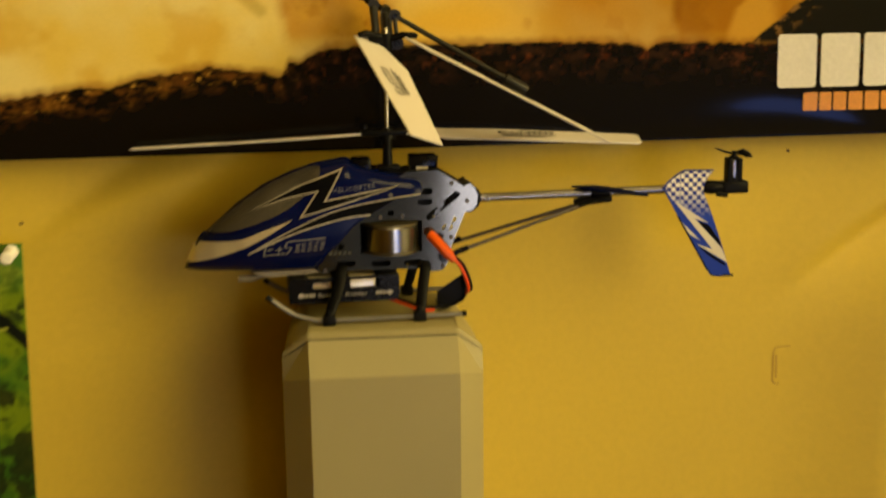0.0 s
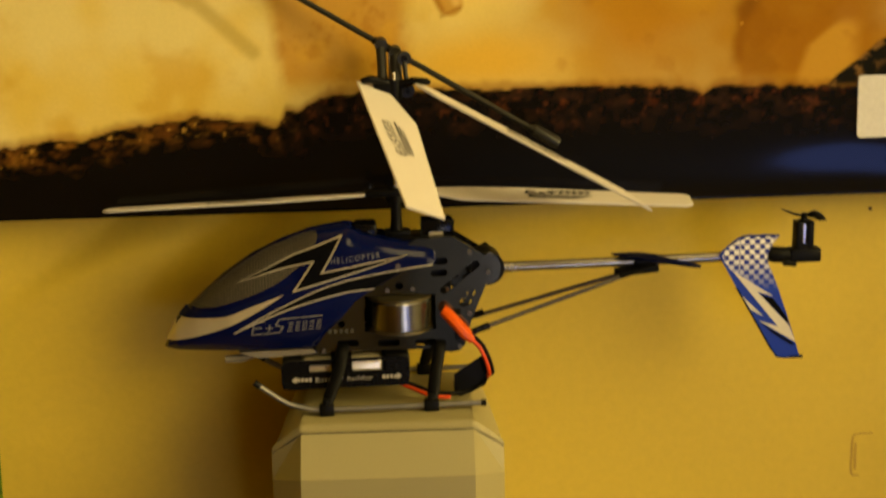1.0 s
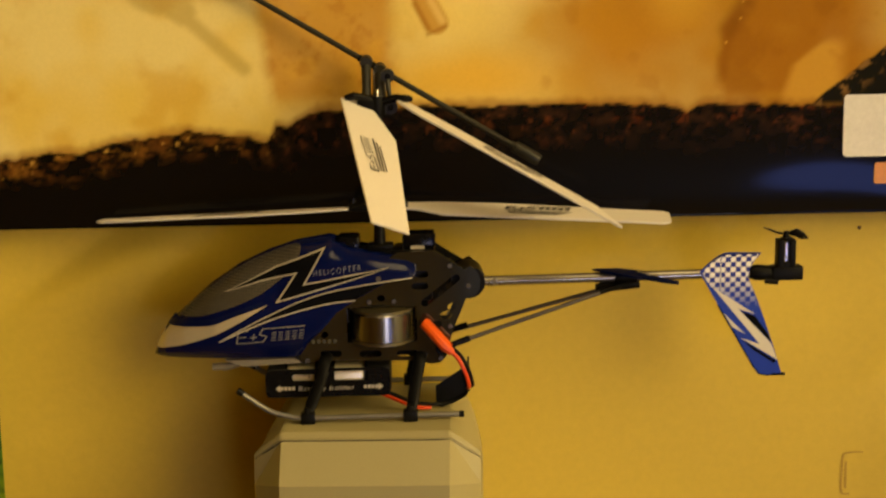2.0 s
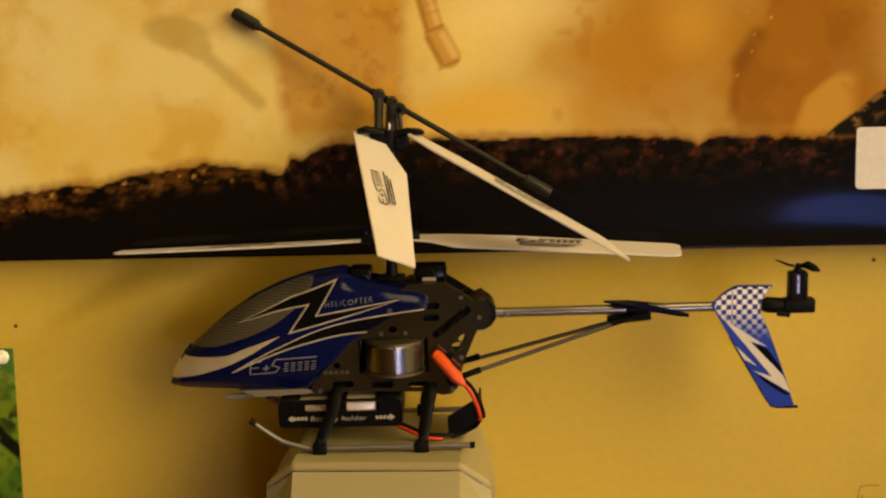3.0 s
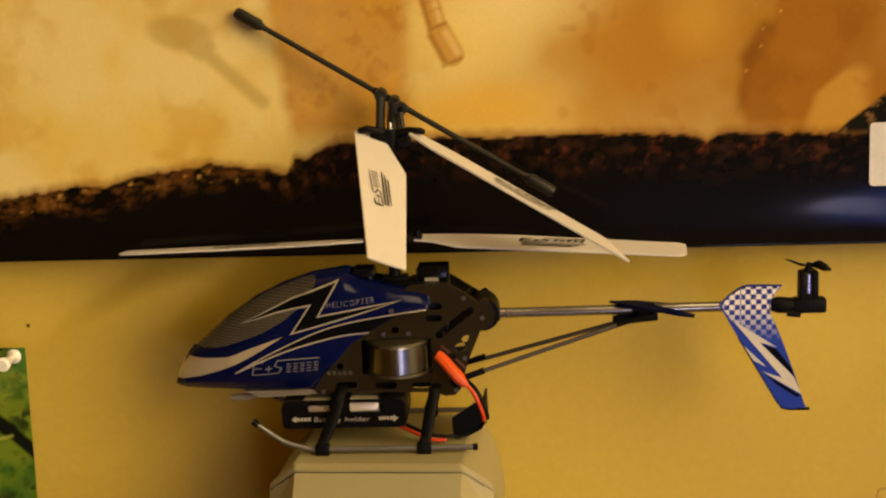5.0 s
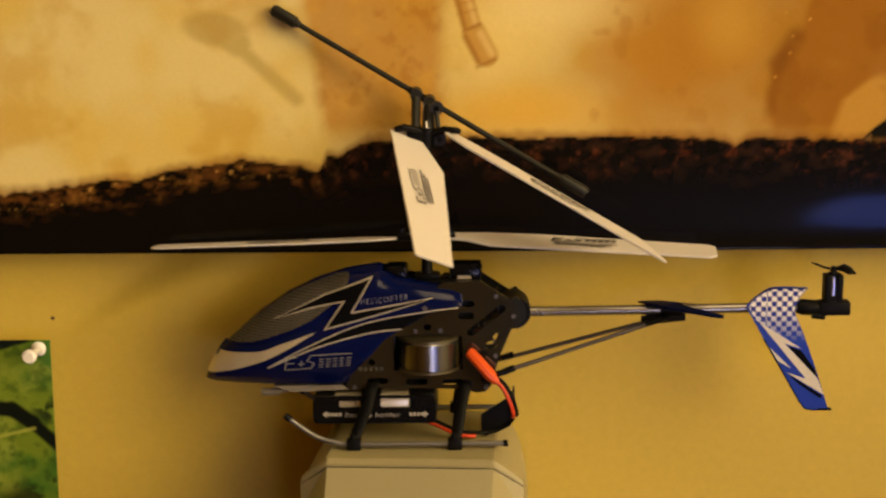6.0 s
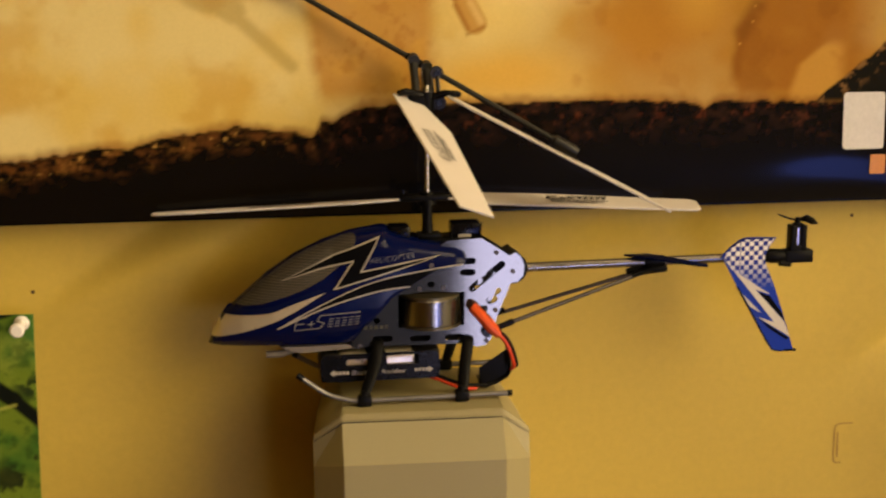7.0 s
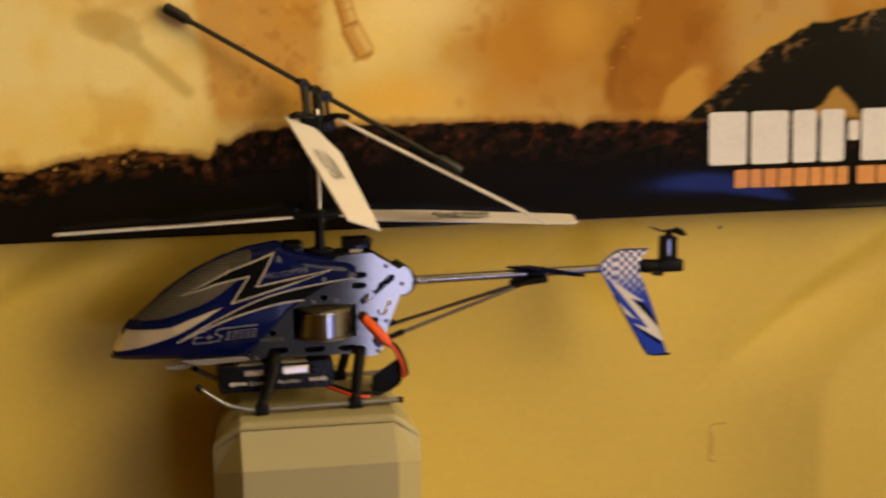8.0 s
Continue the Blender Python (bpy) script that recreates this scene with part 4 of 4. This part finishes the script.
right_span = Vector((184, -14.4, 124.5)) - Vector((17, 0.5, 133.5))
rotor_blade("lower_blade", (17, 0.5, 133.5), (184.5, -14.4, 124.8), level_chord(right_span, 9), lower_outline, 66)
left_span = Vector((-175, 17.7, 125.0)) - Vector((-12, 2.5, 132.2))
rotor_blade("lower_blade", (-12, 2.5, 132.2), (-175, 17.7, 125.0), level_chord(left_span, 6), lower_outline, 60)

# front upper blade hangs towards the room: corners of its plane
root_l, brk, tip_r, tip_l = Vector((-18.0, 4.8, 201.3)), Vector((16.6, -27.0, 181.0)), Vector((22.3, -131.9, 142.2)), Vector((2.5, -133.0, 151.2))
lead = (tip_l - root_l).normalized()
across = (brk - root_l) - lead * (brk - root_l).dot(lead)
across.normalize()
flat2 = lambda p: ((p - root_l).dot(lead), (p - root_l).dot(across))
front_outline = [(0, 0), flat2(Vector((-1.8, 11.5, 198.2))), flat2(brk), flat2(tip_r), flat2(tip_l)]
ob = part("upper_blade", blade(front_outline, root_l, lead, across), WHITE_BLADE, heli, "drooping white plastic rotor blade with dark print", 30)
up = lead.cross(across).z > 0
bm = blade_print(1.5)
for v in bm.verts:
    v.co = Vector((90 - v.co.x, 0, 12.5 + 0.85 * v.co.z if not up else 12.5 - 0.85 * v.co.z))
part("blade_print", on_blade(bm, root_l, lead, across, 0.95 if up else -0.95), BLADE_INK, ob, "dark printed mark", 0)
part("blade_grip", tube([(-15, 3, 201.5), (-10, 2.2, 202.6), (0, 4, 200.5), (6, 5, 198)], [2.2, 3.2, 3.0, 3.0], 12, 0.8), BLACK_GLOSS, upper_hub, "black blade grip")
part("blade_grip", tube([(6, 5, 198), (16, 2, 201.0), (24, -0.5, 200.6), (26, -1.2, 200.0)], [3.0, 3.0, 2.8, 1.8], 12, 0.8), BLACK_GLOSS, upper_hub, "black blade grip")
side_root, side_tip = Vector((19, 2, 199)), Vector((149.3, -68.5, 131.3))
rotor_blade("upper_blade", side_root, side_tip, level_chord(side_tip - side_root, -10), side_outline, 62, label="drooping white plastic rotor blade with dark print")

# tail
boom = part("tail_boom", tube([(60, 0, 83.4), (240, 0, 84.4)], 3.2, 24), TUBE, heli, "brushed aluminium tail boom tube")
part("boom_clamp", join(disc((58.5, 0, 85.5), (0, 1, 0), 10.4, 22, 36), disc((63, 0, 83.6), (1, 0, 0), 5.0, 12, 24)), BLACK, heli, "round black boom clamp")
for side in (-1, 1):
    strut = part("boom_strut", tube([(52, side * 15.5, 47.8 + side * -0.5), (146, side * 4.5, 75.6 + side * -0.5)], 1.4, 12), ROD, heli, "thin metal brace rod")
    part("strut_end", join(tube([(42, side * 16, 45.4), (47, side * 16, 46.6), (58.5, side * 14.9, 50.4)], [2.4, 2.0, 2.2], 12), disc((40.5, side * 15.5, 44.0), (0, 1, 0), 3.4, 4, 16)), BLACK_GLOSS, strut, "black rod end")
part("strut_clamp", join(tube([(140, 0, 77.6), (147, 0, 77.8), (168, 0, 79)], [2.0, 3.6, 2.8], 12), tube([(152, 0, 84.2), (166, 0, 84.2)], 4.0, 20), tube([(142, -5, 75.6), (156, -4, 79.6)], 2.0, 10), tube([(142, 5, 75.6), (156, 4, 79.6)], 2.0, 10)), BLACK, heli, "black plastic brace clamp")
stab = bmesh.new()
half = []
for side in (-1, 1):
    pts = [(138, 0), (147, side * 8), (166, side * 20), (181, side * 27), (187.5, side * 28.5), (188.0, side * 26.5), (171, side * 15), (155, 0)]
    half.append(pts)
line = half[0] + half[1][::-1][1:-1]
vs = [stab.verts.new((px, py, 88.4 - (0.004 * py * py if py < 0 else 0.38 * py))) for px, py in line]
bmesh.ops.triangle_fill(stab, edges=[stab.edges.new((vs[i], vs[(i + 1) % len(vs)])) for i in range(len(vs))])
got = bmesh.ops.extrude_face_region(stab, geom=stab.faces[:])
bmesh.ops.translate(stab, vec=(0, 0, 1.3), verts=[g for g in got["geom"] if isinstance(g, bmesh.types.BMVert)])
part("tail_plane", stab, NAVY, heli, "dark blue swept tailplane")

FIN = curve2([(207.5, 85.9), (214, 92), (222.2, 97.2), (232, 97.6), (245.8, 97.2)], 3) + curve2([(241.5, 92), (238.6, 86), (238.2, 81), (245.1, 64.6), (254, 40), (261.7, 16.3)], 3) + curve2([(252, 15.6), (247, 17.0), (243.5, 21), (219.4, 63.3), (209.5, 81)], 3)
fin = part("tail_fin", plate(FIN, -5.3, -3.5), FIN_BLUE, heli, "blue vertical tail fin with white checks and bolt", 20)
fin.location = (-0.0015, 0, 0.0012)


def fin_ink(name, bm, mat, lift, label=""):
    for side in (-1, 1):
        copy = bm.copy()
        for v in copy.verts:
            v.co.y = -4.4 + side * (0.9 + lift)
        part(name, copy, mat, fin, label, 0)
    bm.free()


fin_ink("check_field", sheet([(208.8, 86), (214.5, 91.8), (222.5, 96.7), (232, 97.1), (244.6, 96.8), (240.8, 91.5), (238.0, 86), (237.8, 81.5), (246.0, 61.2), (240.0, 59.3), (214.5, 75.6), (210.2, 82)]), FIN_CHECK, 0.12, "white and blue checks")
fin_ink("fin_bolt", sheet([(215.4, 75.6), (243.2, 57.2), (232.3, 60.8), (253.9, 37.6), (258.6, 26.2), (234.2, 41.6), (246.6, 37.2)]), FIN_CREAM, 0.25, "cream lightning bolt")
fin_ink("fin_bolt", sheet([(222.6, 58.6), (237.1, 44.2), (228.4, 49.2)]), FIN_CREAM, 0.25, "cream lightning bolt")
fin_ink("fin_shade", sheet([(233.6, 59.6), (254.2, 37.6), (252.4, 43.2), (243, 56)]), INK_BLACK, 0.2, "black shadow stroke")
fin_ink("fin_shade", sheet([(235, 40.6), (257.9, 25.4), (256.0, 24.2), (243, 33)]), INK_BLACK, 0.2, "black shadow stroke")
fin_ink("fin_edge", ribbon([(219.2, 63.6), (243.2, 21.6), (247, 17.0), (252, 16.0), (261.0, 16.6)], 0.8), INK_BLACK, 0.3, "dark edge line")
fin_ink("fin_edge", ribbon([(215.0, 92.4), (222.2, 96.9), (245.0, 96.9)], 0.6), INK_BLACK, 0.3, "dark edge line")
part("fin_tip", box(255, 264, -5.6, -3.2, 15.5, 17.2, 0.4), BLACK, fin)
tail_unit = part("tail_motor_mount", join(tube([(238, 0, 84.5), (242, 0, 84.5), (247, 0, 84.2), (254, 0, 84.2)], [3.6, 5.2, 5.2, 4.2], 16), box(252, 272, -5, 5, 79.6, 88.6, 1.2), box(255.2, 259.6, -4.5, 4.5, 86, 106, 1.0), box(262.6, 267.0, -4.5, 4.5, 86, 106, 1.0), box(255.2, 267, -4.2, 4.2, 86, 92, 0.8), tube([(248, -3, 80), (256, -3, 79)], 2.3, 10)), BLACK, heli, "black tail motor mount")
part("tail_motor", tube([(261.2, 0, 90), (261.2, 0, 104)], 3.0, 16), STEEL, tail_unit, "tiny steel motor")
tail_rotor = part("tail_rotor", join(disc((261.2, 0, 108.5), (0, 0, 1), 2.4, 5, 16, 1.6), disc((261.2, 0, 106), (0, 0, 1), 3.4, 2, 18)), BLACK, tail_unit, "small black tail rotor")
for d, tilt, wide in ((-1, 4.0, 0.5), (1, -2.5, 1.25)):
    px = [(261 + d * 2, 109.4), (261 + d * 6, 110.2), (261 + d * 13.5, 109 + tilt)]
    part("tail_blade", tube([(px[0][0], 0, px[0][1]), (px[1][0], -1.0 * d, px[1][1]), ((px[1][0] + px[2][0]) / 2, -3.0 * d, (px[1][1] + px[2][1]) / 2), (px[2][0], -2.5 * d, px[2][1])], [1.8, 3.2 * wide, 3.0 * wide, 0.8], 10, 0.45 + 0.2 * (wide > 1)), BLACK, tail_rotor)

# battery holder
holder = part("battery_holder", plate(slot_rect(-70.5, 8, 16.2, 34.5, 4.5, 4), -21, -19.4, [slot_rect(-53.4, -39.2, 26.8, 31.2, 1.2), slot_rect(-27, -6.2, 26.6, 33.0, 1.2)]), BLACK_GLOSS, heli, "glossy black battery holder with white lettering")
part("holder_body", join(box(-70, -58, -19.6, 19.6, 16.4, 34.2, 2), box(-8, 8.5, -19.6, 19.6, 16.4, 36, 3), box(-70, 8, -19.6, 19.6, 15.8, 18.0, 0.8), box(-40, -27, -19.5, 19.5, 17, 34, 0.8)), BLACK, holder)
part("battery", box(-58, -8, -18.6, 16, 18.2, 33.6, 2.5, 3), SILVER, heli, "silver-wrapped battery pack")
word = lettering("Battery holder", 4.8, 35.0, 1.1, -0.012)
for v in word.verts:
    v.co = Vector((-50.0 + v.co.x + 0.18 * v.co.z, -21.15, 20.6 + v.co.z * 0.95))
part("holder_lettering", word, CREAM, holder, "white lettering", 0)
for x0, d in ((-64.5, 1), (3.6, -1)):
    bm = join(sheet([(x0, 22.3), (x0 + d * 3.2, 24.6), (x0 + d * 3.2, 20.0)]), *[sheet([(x0 + d * (3.4 + 2.4 * k), 21.2), (x0 + d * (5.2 + 2.4 * k), 21.2), (x0 + d * (5.2 + 2.4 * k), 23.4), (x0 + d * (3.4 + 2.4 * k), 23.4)]) for k in range(4)])
    for v in bm.verts:
        v.co.y = -21.15
    part("holder_arrow", bm, CREAM, holder, "white arrow", 0)

# landing gear
for side in (-1, 1):
    skid = part("skid", tube(smooth_line([(-84.8, side * 35, 22.8 - 2.8 * side), (-77, side * 35, 17.4 - 2.2 * side), (-66.8, side * 35, 11.4 - 1.2 * side), (-56.4, side * 35, 9.2), (-46, side * 35, 7.6), (0, side * 35, 7.4), (52, side * 35, 7.4)], 5), 1.75, 14), SKID_TUBE, heli, "bent metal landing skid tube")
    part("skid_cap", tube([(-86.2, side * 35, 23.9 - 2.9 * side), (-83.0, side * 35, 21.5 - 2.7 * side)], 2.1, 12), BLACK, skid, "black rubber cap")
    part("skid_cap", tube([(50.5, side * 35, 7.4), (53.6, side * 35, 7.4)], 2.1, 12), BLACK, skid, "black rubber cap")
    for fx, hx in ((-43.4, -32), (20.4, 28)):
        leg = part("landing_leg", tube(smooth_line([(hx - 2, side * 2, 38), (hx, side * 12, 40.0), (hx - 1, side * 19, 38.0), (hx - 4, side * 26, 27), (fx + 1, side * 33, 13), (fx, side * 35, 8)], 5), [3.9] * 20 + [3.4] * 6, 12, 0.55), BLACK, heli, "curved black landing leg")
        part("leg_clamp", join(box(fx - 4.6, fx + 4.4, side * 35 - 3.2, side * 35 + 3.2, 3.95, 11.2, 1.0), disc((fx - 0.5, side * 35 - 1.0, 12.5), (0, 0, 1), 2.0, 4, 12)), BLACK, leg)

# plug, wires and strap
plug = part("wire_plug", join(tube([(29.5, -19.5, 62.8), (31, -20, 61.8), (43, -23, 48.2), (44.8, -23.3, 46.4)], [3.6, 4.3, 4.6, 3.9], 10, 0.85), tube([(44, -23.3, 47.2), (47, -23.8, 43.6)], [3.1, 2.4], 10)), ORANGE, heli, "orange-red wire plug")
RED_RUN = [(45, -23.4, 46.0), (51.0, -24.5, 39.6), (55.5, -24.0, 29.5), (57.4, -22.0, 21.5), (57.0, -16.5, 18.0)]
part("red_wire", tube(smooth_line(RED_RUN), 1.25, 10), RED_WIRE, heli, "red wire")
part("red_wire", tube(smooth_line([(-3, -12, 16.8), (10, -16, 12.0), (20, -20, 8.6), (28, -20, 6.8), (33, -18, 6.2)]), 1.2, 10), RED_WIRE, heli, "red wire")
part("black_wire", tube(smooth_line([(p[0] + 2.4, p[1] + 1.6, p[2] + 0.6) for p in RED_RUN]), 1.15, 10), BLACK, heli, "black wire")
part("black_wire", tube(smooth_line([(-1, -10, 18.0), (10, -15, 14.4), (22, -19, 10.4), (33, -18, 8.4), (40, -15, 7.6)]), 1.15, 10), BLACK, heli, "black wire")
strap = bmesh.new()
rows = [[strap.verts.new(p) for p in ring] for ring in (((36.5, -14, 6.2), (37.5, 8, 6.4)), ((40, -14, 4.9), (41, 8, 5.2)), ((48, -13, 7.0), (49, 9, 7.6)), ((55.5, -12, 10.6), (57, 10, 11.6)), ((58.2, -12, 15), (59.5, 10, 16.5)), ((57.0, -12, 29), (59.0, 10, 30.5)))]
for a, b in zip(rows, rows[1:]):
    strap.faces.new((a[0], a[1], b[1], b[0]))
strap_ob = part("strap", strap, BLACK, heli, "bent black rubber strap", 60)
strap_mod = strap_ob.modifiers.new("thick", "SOLIDIFY")
strap_mod.thickness = 0.0012
flap = plate([(36.6, 17.4), (56.4, 30.2), (58.6, 13.6), (55.5, 11.6), (39, 4.6), (36.8, 8.6)], -9.4, -8.2)
part("battery_flap", flap, BLACK, heli, "dark rubber flap")

# ---- screen across the room, whose bluish light the side plate and the poster mirror ----
tv = tagged(new("television"), "lit bluish television standing on a low bench", "television")
tv.location = (0.61, -2.2, 0.0)
part("screen_frame", box(-425, 765, -30, 20, 285, 1005, 6), BLACK, tv)


def lit(name, color, strength):
    m = bpy.data.materials.new(name)
    m.use_nodes = True
    p = m.node_tree.nodes["Principled BSDF"]
    p.inputs["Base Color"].default_value = (0.02, 0.02, 0.03, 1)
    p.inputs["Emission Color"].default_value = (*color, 1)
    p.inputs["Emission Strength"].default_value = strength
    return m


screen = part("screen", box(-410, 750, 21, 24, 300, 990), lit("dim_screen", (0.80, 0.78, 1.0), 0.14), tv, "dim screen")
part("blue_panel", box(200, 745, 24.2, 25, 465, 880), lit("blue_panel_light", (0.16, 0.25, 1.0), 4.6), screen, "deep blue panel on the screen")
part("menu_panel", box(-140, 200, 24.2, 25, 310, 765), lit("bright_menu", (0.76, 0.70, 0.98), 8.6), screen, "bright panel on the screen")
part("stand", join(box(120, 220, -20, 10, 255, 295, 3), box(-30, 370, -80, 80, 240.2, 262, 4)), BLACK, tv)
bench = tagged(new("tv_bench"), "low dark wooden bench under the television", "bench")
bench.location = (0.61, -2.2, 0.0)
part("bench_board", box(-500, 900, -150, 150, 0.2, 240, 3), FLOOR, bench)
